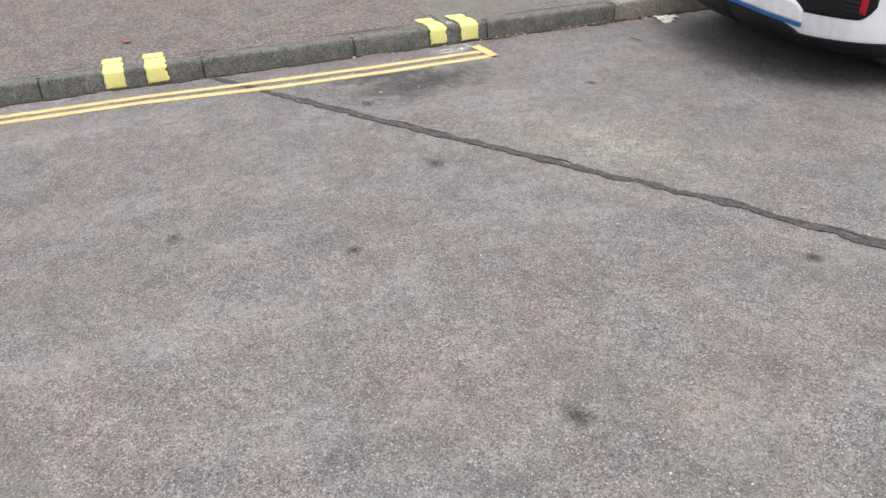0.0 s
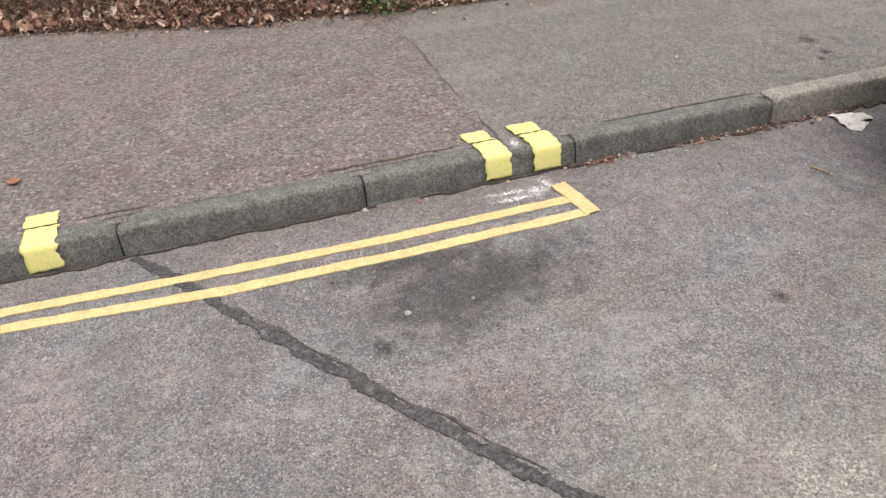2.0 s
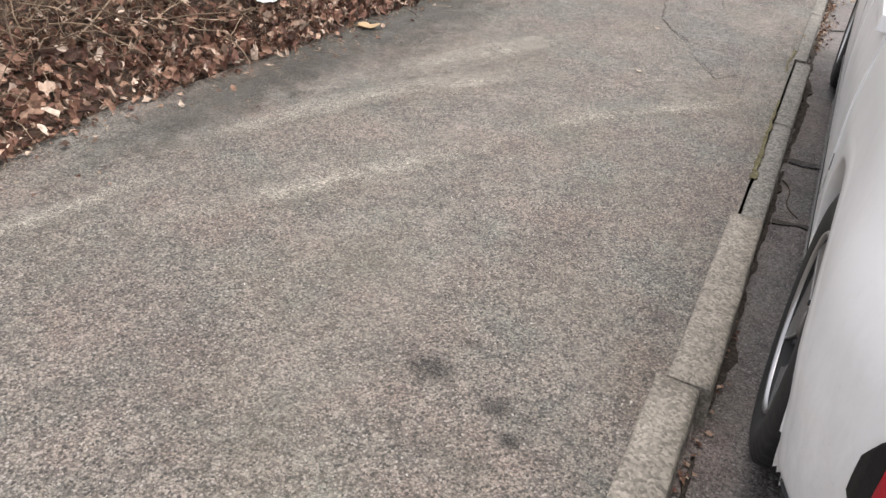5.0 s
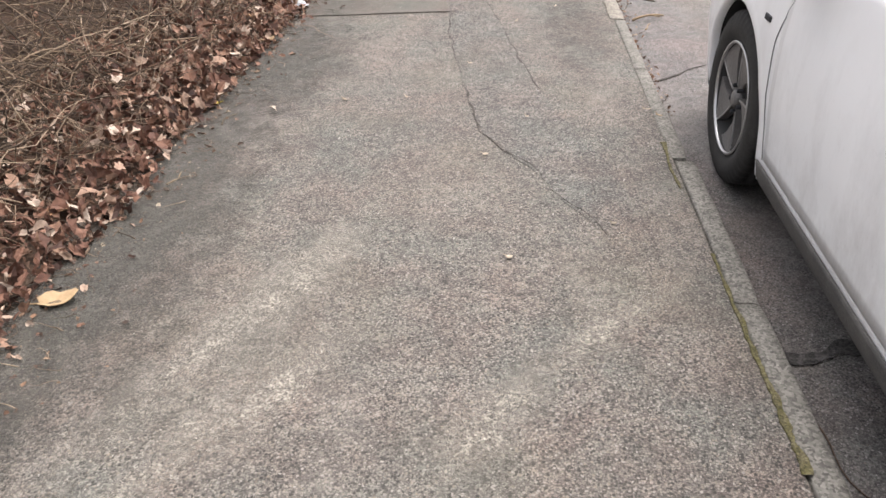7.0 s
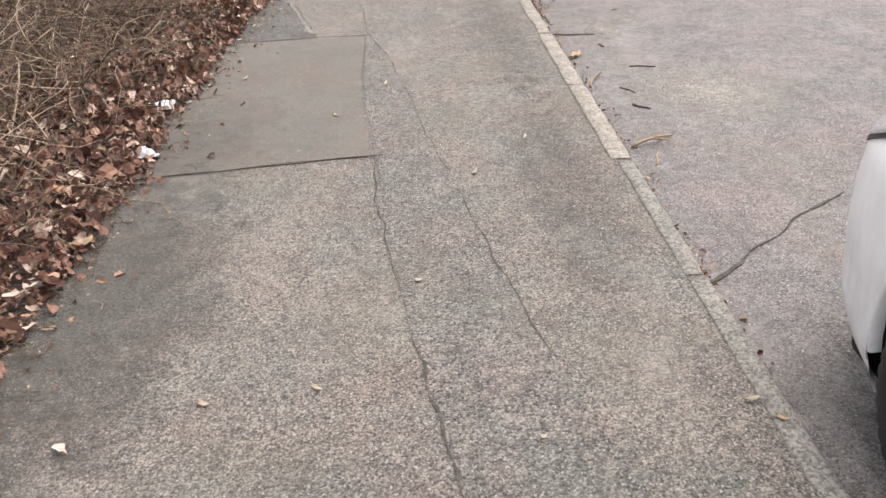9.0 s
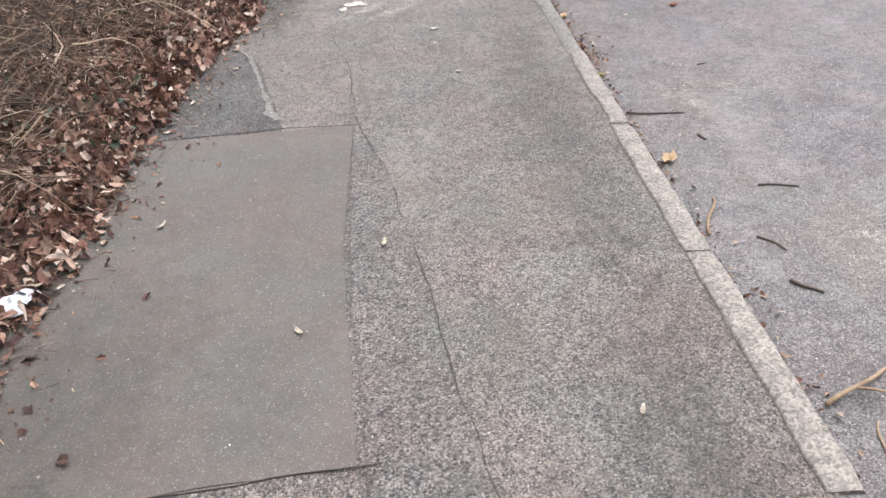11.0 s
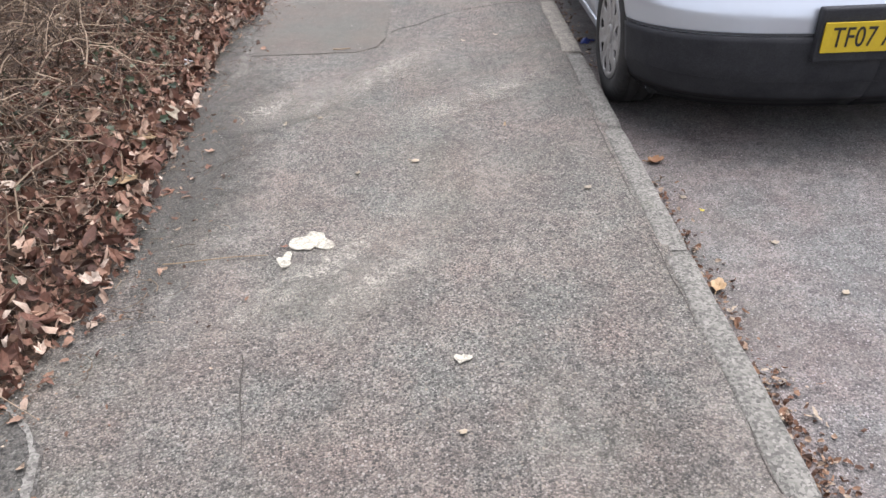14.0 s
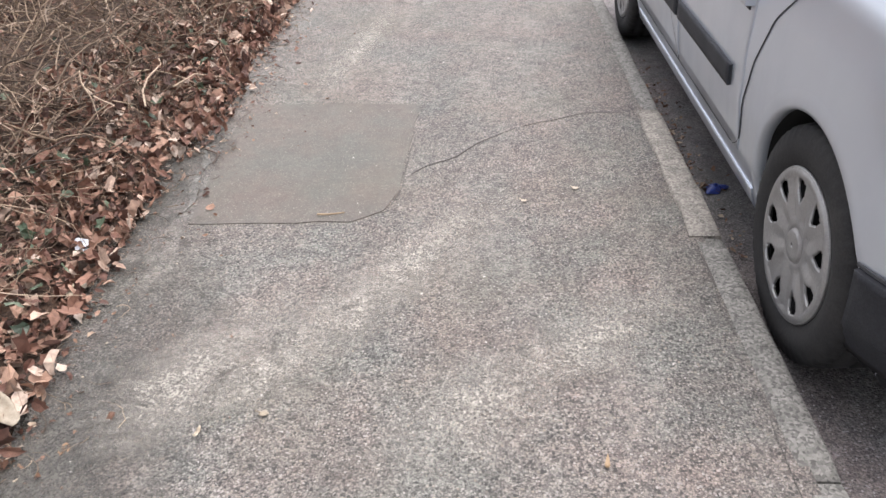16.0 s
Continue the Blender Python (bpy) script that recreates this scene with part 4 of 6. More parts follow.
def aero_wheel(parent, x, y, z, R):
    """Five broad blades with a bright edge over dark pockets; x is the outer face."""
    w = thing("wheel", (x, y, z), "", "")
    w.parent = parent
    del_keys = [k for k in ("label", "category") if k in w]
    for k in del_keys:
        del w[k]
    o = new("tyre", tyre_mesh(R, 0.206, 0.205))
    o.parent, o.location = w, (0.1025, 0, 0)
    place_mesh("rim", lathe([(0.02, 0.207), (0.012, 0.205), (0.016, 0.196), (0.07, 0.19), (0.075, 0.1), (0.075, 0.001)], 72), RIM_POCKET, w)
    place_mesh("rim_edge", lathe([(0.006, 0.208), (0.002, 0.204), (0.004, 0.199), (0.012, 0.198)], 96), RIM_BRIGHT, w, True, "bright machined rim edge")
    for k in range(5):
        a0 = 90 + 72 * k + 8
        verts, faces = [], []
        rad = [0.03, 0.06, 0.1, 0.14, 0.17, 0.2]
        for r in rad:
            span = 14 + 38 * ((r - 0.03) / 0.17) ** 0.7 if r > 0.031 else 30
            lean = 26 * (r / 0.2)
            for i in range(7):
                a = radians(a0 + lean - span / 2 + span * i / 6)
                depth = 0.012 + 0.016 * (1 - r / 0.2) + 0.010 * (i / 6)
                verts.append((depth, r * math.cos(a), r * math.sin(a)))
        faces = grid_faces(6, 7)
        base = len(verts)
        verts += [(v[0] + 0.035, v[1], v[2]) for v in verts]
        faces += [tuple(reversed([q + base for q in f])) for f in faces]
        ring = [i * 7 for i in range(6)] + [35 + j for j in range(1, 7)] + [i * 7 + 6 for i in reversed(range(5))] + [j for j in reversed(range(1, 6))]
        faces += [(ring[i], ring[(i + 1) % len(ring)], ring[(i + 1) % len(ring)] + base, ring[i] + base) for i in range(len(ring))]
        me = mesh_from("blade", verts, faces, RIM_DARK)
        b = part("blade", me, RIM_DARK, w)
        edge = []
        for r in np.linspace(0.05, 0.2, 8):
            span = 14 + 38 * ((r - 0.03) / 0.17) ** 0.7
            a = radians(a0 + 26 * (r / 0.2) - span / 2 + 1)
            edge.append(((0.0105 + 0.016 * (1 - r / 0.2)), r * math.cos(a), r * math.sin(a), a))
        ev = []
        for ex, ey, ez, a in edge:
            t = Vector((0, -math.sin(a), math.cos(a))) * 0.003
            ev += [(ex, ey - t.y, ez - t.z), (ex, ey + t.y, ez + t.z), (ex + 0.004, ey + t.y, ez + t.z), (ex + 0.004, ey - t.y, ez - t.z)]
        ef = [(i * 4 + j, i * 4 + (j + 1) % 4, i * 4 + 4 + (j + 1) % 4, i * 4 + 4 + j) for i in range(7) for j in range(4)]
        part("blade_edge", mesh_from("blade_edge", ev, ef, RIM_BRIGHT), RIM_BRIGHT, w)
    for k in range(5):
        a = radians(72 * k + 54)
        v, f = lathe([(0.016, 0.0005), (0.016, 0.006), (0.02, 0.008), (0.04, 0.008)], 10)
        part("wheel_nut", mesh_from("wheel_nut", [(p[0], p[1] + 0.05 * math.cos(a), p[2] + 0.05 * math.sin(a)) for p in v], f, GREY_PLASTIC), GREY_PLASTIC, w)
    place_mesh("hub_cap", lathe([(0.012, 0.0005), (0.013, 0.02), (0.018, 0.03), (0.04, 0.033)], 32), RIM_DARK, w)
    return w


def trim_wheel(parent, x, y, z, R):
    """A silver plastic trim with nine slots round its rim."""
    w = thing("wheel", (x, y, z), "", "")
    w.parent = parent
    o = new("tyre", tyre_mesh(R, 0.196, 0.195))
    o.parent, o.location = w, (0.0975, 0, 0)
    place_mesh("rim", lathe([(0.03, 0.198), (0.05, 0.19), (0.055, 0.1), (0.055, 0.001)], 48), RIM_POCKET, w)
    na, nr = 216, 30
    radii = np.linspace(0.004, 0.197, nr)
    verts, faces = [], []
    for i in range(na):
        a = 2 * math.pi * i / na
        for r in radii:
            t = r / 0.197
            spoke = 0.5 + 0.5 * math.cos(9 * a)
            depth = 0.006 + 0.016 * (1 - t) ** 2 + (0.006 * (1 - spoke) if 0.35 < t < 0.9 else 0) + (0.006 if t > 0.985 else 0)
            if t < 0.2:
                depth = 0.008
            elif t < 0.24:
                depth = 0.018
            verts.append((depth, r * math.cos(a), r * math.sin(a)))
    hole = lambda i, j: ((((i / na * 9 + 0.5) % 1) - 0.5) / (0.23 + 0.07 * (radii[j] - 0.148) / 0.03)) ** 2 + ((radii[j] - 0.148) / 0.034) ** 2 < 1
    for i in range(na):
        k = (i + 1) % na
        for j in range(nr - 1):
            if hole(i, j) and hole(k if k else na, j + 1):
                continue
            faces.append((i * nr + j, i * nr + j + 1, k * nr + j + 1, k * nr + j))
    me = mesh_from("wheel_trim", verts, faces, TRIM_SILVER, True)
    t = part("wheel_trim", me, TRIM_SILVER, w, "silver plastic wheel trim with slots")
    mod = t.modifiers.new("depth", "SOLIDIFY")
    mod.thickness, mod.offset = 0.008, -1
    place_mesh("badge_disc", lathe([(0.0055, 0.0005), (0.0055, 0.026), (0.008, 0.030), (0.014, 0.031)], 40), RIM_BRIGHT, w)
    place_mesh("trim_edge", lathe([(0.003, 0.201), (0.0, 0.198), (0.003, 0.194), (0.01, 0.193)], 72), TRIM_SILVER, w)
    return w


def char_bars(root, text, x, y, z, size, blanks, mat=PLATE_BLACK):
    """The characters of a plate that faces -y; what cannot be read becomes bars."""
    plate_text = bpy.data.curves.new("plate_characters", "FONT")
    plate_text.body, plate_text.size, plate_text.extrude = text, size, 0.001
    plate_text.space_character = 1.05
    tmp = new("plate_characters", plate_text)
    deps = bpy.context.evaluated_depsgraph_get()
    me = bpy.data.meshes.new_from_object(tmp.evaluated_get(deps))
    bpy.data.objects.remove(tmp)
    me.materials.clear()
    me.materials.append(mat)
    ob = new("plate_characters", me)
    ob.parent = root
    ob.matrix_basis = pose(x, y, z, 90, 0, 0) @ Matrix.Diagonal((0.72, 1, 1, 1))
    for bx in blanks:
        part("plate_bar", box(bx, bx + 0.045, y - 0.001, y + 0.002, z, z + size * 0.72), mat, root)
    return ob


# --- white hatchback ---
WZ = -0.108
white_car = thing("parked_car", (1.02, 3.6, WZ), "white hatchback parked at the kerb with dusty flanks", "car", "cars parked along the kerb")


def under(ob, root):
    ob.matrix_parent_inverse = Matrix.Translation(root).inverted()
    return ob


W = Shell(1.02, 1.37, 5.83, WZ,
          [(0.16, 0.845), (0.2, 0.868), (0.27, 0.882), (0.36, 0.89), (0.5, 0.905), (0.66, 0.91), (0.8, 0.90), (0.9, 0.89), (0.98, 0.87), (1.08, 0.82), (1.22, 0.72), (1.36, 0.62), (1.43, 0.5), (1.46, 0.36)],
          [(0.16, 0.22), (0.22, 0.10), (0.28, 0.03), (0.38, 0.008), (0.5, 0.0), (0.62, 0.0), (0.7, 0.02), (0.82, 0.08), (0.95, 0.13), (1.06, 0.18), (1.22, 0.62), (1.36, 1.15), (1.43, 1.6), (1.46, 1.9)],
          [(0.16, 0.12), (0.22, 0.05), (0.3, 0.01), (0.45, 0.0), (0.56, 0.0), (0.66, 0.015), (0.75, 0.07), (0.81, 0.19), (0.87, 0.48), (0.94, 0.95), (1.0, 1.2), (1.2, 1.62), (1.36, 2.0), (1.43, 2.3), (1.46, 2.5)],
          0.62, 0.72, 2.74)
w_arch = [(2.19, WZ + 0.314), (4.89, WZ + 0.314)]
zs_w = list(np.linspace(0.16, 0.9, 46)) + list(np.linspace(0.93, 1.46, 20))


def car_part(root, name, bm, mat, label=""):
    return under(part(name, bm, mat, root, label), root.location)


for o_name, o_bm, o_mat in (("body", shell_body(W, zs_w, w_arch, 0.365, PAINT_WHITE), PAINT_WHITE), ("underside", box(0.2, 1.84, 1.75, 5.4, WZ + 0.15, WZ + 0.2, 0.02), WELL)):
    car_part(white_car, o_name, o_bm, o_mat)


def wells(root, sh, arches, radius, side_x, paint):
    for hand in (-1, 1):
        x0 = sh.c + hand * (side_x - 0.004)
        x1 = sh.c + hand * (side_x - 0.30)
        for ay, az in arches:
            v = []
            for i in range(49):
                a = radians(-9 + 198 * i / 48)
                y, z = ay + math.cos(a), az + math.sin(a)
                for r, off, inward in ((radius + 0.05, -0.0005, 0.0), (radius + 0.03, 0.001, 0.0), (radius + 0.004, 0.002, 0.0), (radius - 0.006, 0.001, 0.003), (radius - 0.006, 0.0, 0.03)):
                    y, z = ay + r * math.cos(a), az + r * math.sin(a) - sh.z0
                    p = sh.out(sh.s_of_y(y, max(z, 0.17)), max(z, 0.17), off, hand)
                    v.append((p.x - hand * inward, p.y, sh.z0 + z))
            car_part(root, "arch_lip", mesh_from("arch_lip", v, grid_faces(49, 5), paint, True), paint)
            v = []
            for i in range(49):
                a = radians(-9 + 198 * i / 48)
                y, z = ay + (radius - 0.005) * math.cos(a), az + (radius - 0.005) * math.sin(a) - sh.z0
                p = sh.at(sh.s_of_y(y, max(z, 0.17)), max(z, 0.17), hand)
                v += [(p.x - hand * 0.02, y, sh.z0 + z), (x1, y, sh.z0 + z)]
            car_part(root, "wheel_arch_liner", mesh_from("wheel_arch_liner", v, grid_faces(49, 2), WELL, True), WELL)
            v, f = arc_band(ay, az, 0.001, radius, x1, x1 + hand * 0.01, -12, 192, 24)
            car_part(root, "wheel_well_back", mesh_from("wheel_well_back", v, f, WELL, False), WELL)


wells(white_car, W, w_arch, 0.365, 0.885, PAINT_WHITE)
for wy in (2.19, 4.89):
    k = aero_wheel(white_car, 0.128, wy, WZ + 0.318, 0.318)
    k.matrix_parent_inverse = Matrix.Translation(white_car.location).inverted()
    k2 = copy_thing(k, pose(1.912, wy, WZ + 0.318, 0, 0, 180))
    k2.matrix_parent_inverse = Matrix.Translation(white_car.location).inverted()

# doors, as panels just proud of the body
front_door = car_part(white_car, "door", side_patch(W, 3.42, 4.448, 0.285, 0.95, 0.0025, 30, 16), PAINT_WHITE, "white front door with dust on its lower half")
rear_door = car_part(white_car, "door", side_patch(W, 2.62, 3.40, lambda u: 0.31 + 0.22 * max(0, 1 - u / 0.35) ** 1.5, 0.93, 0.003, 30, 16), PAINT_WHITE)
leading = [(4.455 + 0.035 * math.sin(math.pi * t) - 0.5 * max(0.0, t - 0.5) ** 1.7, 0.28 + 0.67 * t) for t in np.linspace(0, 1, 24)]
for pts in (leading, [(3.41, 0.30), (3.41, 0.93)], [(2.61, 0.5), (2.61, 0.93)]):
    car_part(white_car, "panel_gap", side_line(W, pts, 0.0022, 0.003), SEAM_LIGHT)
car_part(white_car, "sill", side_patch(W, 2.57, 4.50, 0.165, 0.262, 0.008, 30, 6), SILL_GREY, "dusty grey plastic sill")
for y0, y1 in ((3.42, 4.3), (2.55, 3.38)):
    car_part(white_car, "side_window", side_patch(W, y0, y1, 1.0, lambda u: 1.30 - 0.12 * abs(u - 0.4), 0.003, 16, 8), SMOKE_GLASS, "dark side window")
    car_part(white_car, "door_handle", side_patch(W, y0 + 0.06, y0 + 0.26, 0.84, 0.875, 0.028, 10, 5, -1, 0.03), PAINT_WHITE)
car_part(white_car, "rear_window", shell_patch(W, 0.0, 0.72, 1.1, 1.33, 0.003, 16, 8), SMOKE_GLASS, "dark rear window")
car_part(white_car, "rear_window", shell_patch(W, 0.0, 0.72, 1.1, 1.33, 0.003, 16, 8, 1), SMOKE_GLASS)
for hand in (-1, 1):
    car_part(white_car, "windscreen", shell_patch(W, 2.3, 3.0, 1.03, 1.34, 0.003, 16, 8, hand), SMOKE_GLASS)
    # headlamp wrapping round the wing
    car_part(white_car, "headlight", side_patch(W, 5.29, 5.63, lambda u: 0.79 - 0.17 * u ** 0.9, lambda u: 0.815 - 0.01 * u - 0.065 * u ** 3, 0.006, 20, 8, hand), CLEAR_LENS, "clear headlight under glossy plastic")
    car_part(white_car, "headlight_frame", side_line(W, [(5.28, 0.79), (5.36, 0.745), (5.45, 0.70), (5.55, 0.65), (5.63, 0.615)], 0.014, 0.005, hand), BLACK_PLASTIC)
    car_part(white_car, "bonnet_gap", side_line(W, [(4.75, 0.90), (5.0, 0.86), (5.2, 0.825), (5.29, 0.80)], 0.003, 0.003, hand), SEAM)
    car_part(white_car, "front_grille", shell_patch(W, 2.6, 3.0, 0.3, 0.5, 0.003, 16, 6, hand), BLACK_PLASTIC)
    # tail: dark insert with reflector and ribs, white lip, blue trim
    sx = lambda x, z: W.s_of_x(x, z)
    lip = lambda u: 0.375 + 0.035 * u ** 2
    car_part(white_car, "bumper_insert", shell_patch(W, 0.0, 0.648, lambda u: 0.40 - 0.012 * u + 0.07 * (max(0, u - 0.88) / 0.12) ** 2, lambda u: 0.65 - 0.03 * u ** 3 - 0.09 * (max(0, u - 0.88) / 0.12) ** 2, 0.004, 34, 12, hand), BLACK_PLASTIC, "black plastic rear bumper insert")
    car_part(white_car, "reflector", shell_patch(W, 0.568, 0.602, lambda u: 0.425 - 0.008 * u, lambda u: 0.58 - 0.03 * u, 0.009, 5, 8, hand), REFLECTOR_RED, "upright red reflector")
    for k in range(6):
        z = 0.435 + 0.022 * k
        car_part(white_car, "bumper_rib", shell_line(W, [(0.48 + 0.008 * k, z + 0.004), (0.52, z), (0.562, z - 0.003)], 0.005, 0.008, hand), GREY_PLASTIC)
    car_part(white_car, "bumper_lip", shell_patch(W, 0.0, 0.315, lambda u: 0.374 - 0.03 * u, lambda u: 0.453 - 0.008 * u - 0.045 * max(0, (u - 0.84) / 0.16) ** 1.4, 0.02, 30, 8, hand, 0.024), PAINT_WHITE)
    car_part(white_car, "blue_trim", shell_patch(W, 0.0, 0.31, lambda u: 0.347 - 0.03 * u, lambda u: 0.373 - 0.03 * u, 0.014, 24, 4, hand, 0.016), BLUE_TRIM, "thin blue strip under the bumper")
    # black patch painted in place of the shadow below the bumper
    car_part(white_car, "diffuser", shell_patch(W, 0.0, 0.80, lambda u: 0.165, lambda u: 0.343 - 0.068 * min(1, u / 0.38) ** 3, 0.006, 30, 8, hand, 0.008), BLACK_PLASTIC, "black panel standing in for the shadow under the rear bumper")
    car_part(white_car, "tail_light", shell_patch(W, 0.0, 0.455, lambda u: 0.952 - 0.012 * u, lambda u: 1.05, 0.010, 24, 10, hand, 0.014), RED_DARK, "dark red tail light lens")
    car_part(white_car, "tail_light", shell_patch(W, 0.465, 0.90, lambda u: 0.938 + 0.02 * u, lambda u: 1.05 - 0.02 * u, 0.010, 24, 10, hand, 0.014), RED_DARK, "dark red tail light lens")
    car_part(white_car, "tail_light_band", shell_patch(W, 0.50, 0.70, lambda u: 0.968 + 0.01 * u, lambda u: 0.995, 0.014, 16, 6, hand, 0.006), BAND_LENS)
    car_part(white_car, "tailgate_gap", shell_line(W, [(0.47, 0.94), (0.43, 0.886), (0.401, 0.843), (0.37, 0.808), (0.33, 0.776), (0.29, 0.757), (0.24, 0.748), (0.15, 0.742), (0.0, 0.74)], 0.0024, 0.0026, hand), SEAM)
plate = car_part(white_car, "number_plate", box(0.76, 1.28, 1.352, 1.362, WZ + 0.455, WZ + 0.566, 0.002), PLATE_YELLOW, "yellow rear number plate with a blue band")
for nm, bm, mt in (("plate_band", box(0.76, 0.805, 1.3495, 1.353, WZ + 0.457, WZ + 0.564), PLATE_BLUE),):
    under(part(nm, bm, mt, plate), white_car.location)
    plate.children[0].matrix_parent_inverse = Matrix.Translation(white_car.location).inverted() @ Matrix.Translation(white_car.location)
chars = char_bars(plate, "EX6", 0.815, 1.3505, WZ + 0.475, 0.105, (1.0, 1.06, 1.15, 1.21))
# door mirror
mir = car_part(white_car, "door_mirror", box(-0.02, 0.17, 4.2, 4.35, WZ + 0.935, WZ + 1.085, 0.035, 4), BLACK_PLASTIC, "black door mirror housing")
under(part("mirror_cap", box(-0.024, 0.15, 4.23, 4.356, WZ + 1.01, WZ + 1.09, 0.033, 4), PAINT_WHITE, mir), Vector((0, 0, 0)))
under(part("mirror_glass", box(-0.005, 0.145, 4.195, 4.202, WZ + 0.955, WZ + 1.07, 0.003), MIRROR_GLASS, mir), Vector((0, 0, 0)))
car_part(white_car, "mirror_arm", box(0.14, 0.24, 4.23, 4.31, WZ + 0.93, WZ + 0.97, 0.012), BLACK_PLASTIC)
car_part(white_car, "wing_badge", side_patch(W, 4.565, 4.615, 0.692, 0.709, 0.006, 8, 4), GREY_PLASTIC, "small dark badge on the front wing")

# --- silver hatchback ---
SZ = -0.109
silver_car = thing("parked_car", (0.915, 13.1, SZ), "silver hatchback parked close against the kerb", "car", "cars parked along the kerb")
V = Shell(0.915, 11.12, 15.22, SZ,
          [(0.16, 0.80), (0.22, 0.835), (0.34, 0.865), (0.5, 0.885), (0.64, 0.89), (0.78, 0.885), (0.9, 0.868), (0.98, 0.84), (1.06, 0.80), (1.25, 0.73), (1.42, 0.66), (1.5, 0.54), (1.53, 0.4)],
          [(0.16, 0.15), (0.24, 0.06), (0.34, 0.015), (0.46, 0.0), (0.56, 0.0), (0.64, 0.035), (0.78, 0.075), (0.95, 0.11), (1.02, 0.13), (1.25, 0.25), (1.42, 0.4), (1.5, 0.6), (1.53, 0.8)],
          [(0.16, 0.2), (0.22, 0.1), (0.32, 0.03), (0.45, 0.0), (0.56, 0.03), (0.66, 0.1), (0.76, 0.22), (0.86, 0.5), (0.94, 0.85), (1.0, 1.1), (1.25, 1.55), (1.42, 1.9), (1.5, 2.1), (1.53, 2.3)],
          0.5, 0.7, 2.6)
s_arch = [(11.815, SZ + 0.305), (14.45, SZ + 0.305)]
zs_s = list(np.linspace(0.16, 0.9, 46)) + list(np.linspace(0.93, 1.53, 20))
car_part(silver_car, "body", shell_body(V, zs_s, s_arch, 0.352, PAINT_SILVER), PAINT_SILVER)
car_part(silver_car, "underside", box(0.15, 1.68, 11.45, 14.9, SZ + 0.15, SZ + 0.2, 0.02), WELL)
wells(silver_car, V, s_arch, 0.352, 0.865, PAINT_SILVER)
for wy in (11.815, 14.45):
    k = trim_wheel(silver_car, 0.045, wy, SZ + 0.309, 0.309)
    k.matrix_parent_inverse = Matrix.Translation(silver_car.location).inverted()
    k2 = copy_thing(k, pose(1.785, wy, SZ + 0.309, 0, 0, 180))
    k2.matrix_parent_inverse = Matrix.Translation(silver_car.location).inverted()
vy = lambda y, z: V.s_of_y(y, z)
car_part(silver_car, "door", side_patch(V, 12.32, 13.12, lambda u: 0.33 + 0.30 * max(0, 1 - u / 0.28) ** 1.6 * 0, 0.93, 0.003, 30, 16), PAINT_SILVER, "silver rear door with a dark rubbing strip")
car_part(silver_car, "door", side_patch(V, 13.14, 14.02, 0.33, 0.93, 0.003, 30, 16), PAINT_SILVER)
for pts in ([(13.13, 0.33), (13.13, 0.93)], [(12.38, 0.325), (12.325, 0.36), (12.305, 0.43), (12.285, 0.54), (12.23, 0.67), (12.12, 0.82), (11.98, 0.93)], [(12.40, 0.325), (14.03, 0.325)], [(14.03, 0.33), (14.03, 0.93)]):
    car_part(silver_car, "panel_gap", side_line(V, pts, 0.0024, 0.0034), SEAM)
car_part(silver_car, "sill", side_patch(V, 12.2, 14.07, 0.17, 0.26, 0.004, 30, 6), PAINT_SILVER)
car_part(silver_car, "rubbing_strip", side_patch(V, 12.42, 13.115, 0.50, 0.565, 0.014, 20, 6, -1, 0.014), GREY_PLASTIC, "dark plastic rubbing strip")
car_part(silver_car, "rubbing_strip", side_patch(V, 13.145, 14.0, 0.50, 0.565, 0.014, 20, 6, -1, 0.014), GREY_PLASTIC)
for y0, y1 in ((13.14, 13.95), (12.2, 13.08)):
    car_part(silver_car, "side_window", side_patch(V, y0, y1, 1.0, 1.38, 0.003, 16, 8), SMOKE_GLASS, "dark side window")
for y0 in (12.33, 13.22):
    hd = car_part(silver_car, "door_handle", side_patch(V, y0, y0 + 0.17, 0.765, 0.795, 0.03, 12, 5, -1, 0.03), PAINT_SILVER)
    car_part(silver_car, "handle_recess", side_patch(V, y0 + 0.03, y0 + 0.14, 0.745, 0.81, 0.005, 10, 5), GREY_PLASTIC)
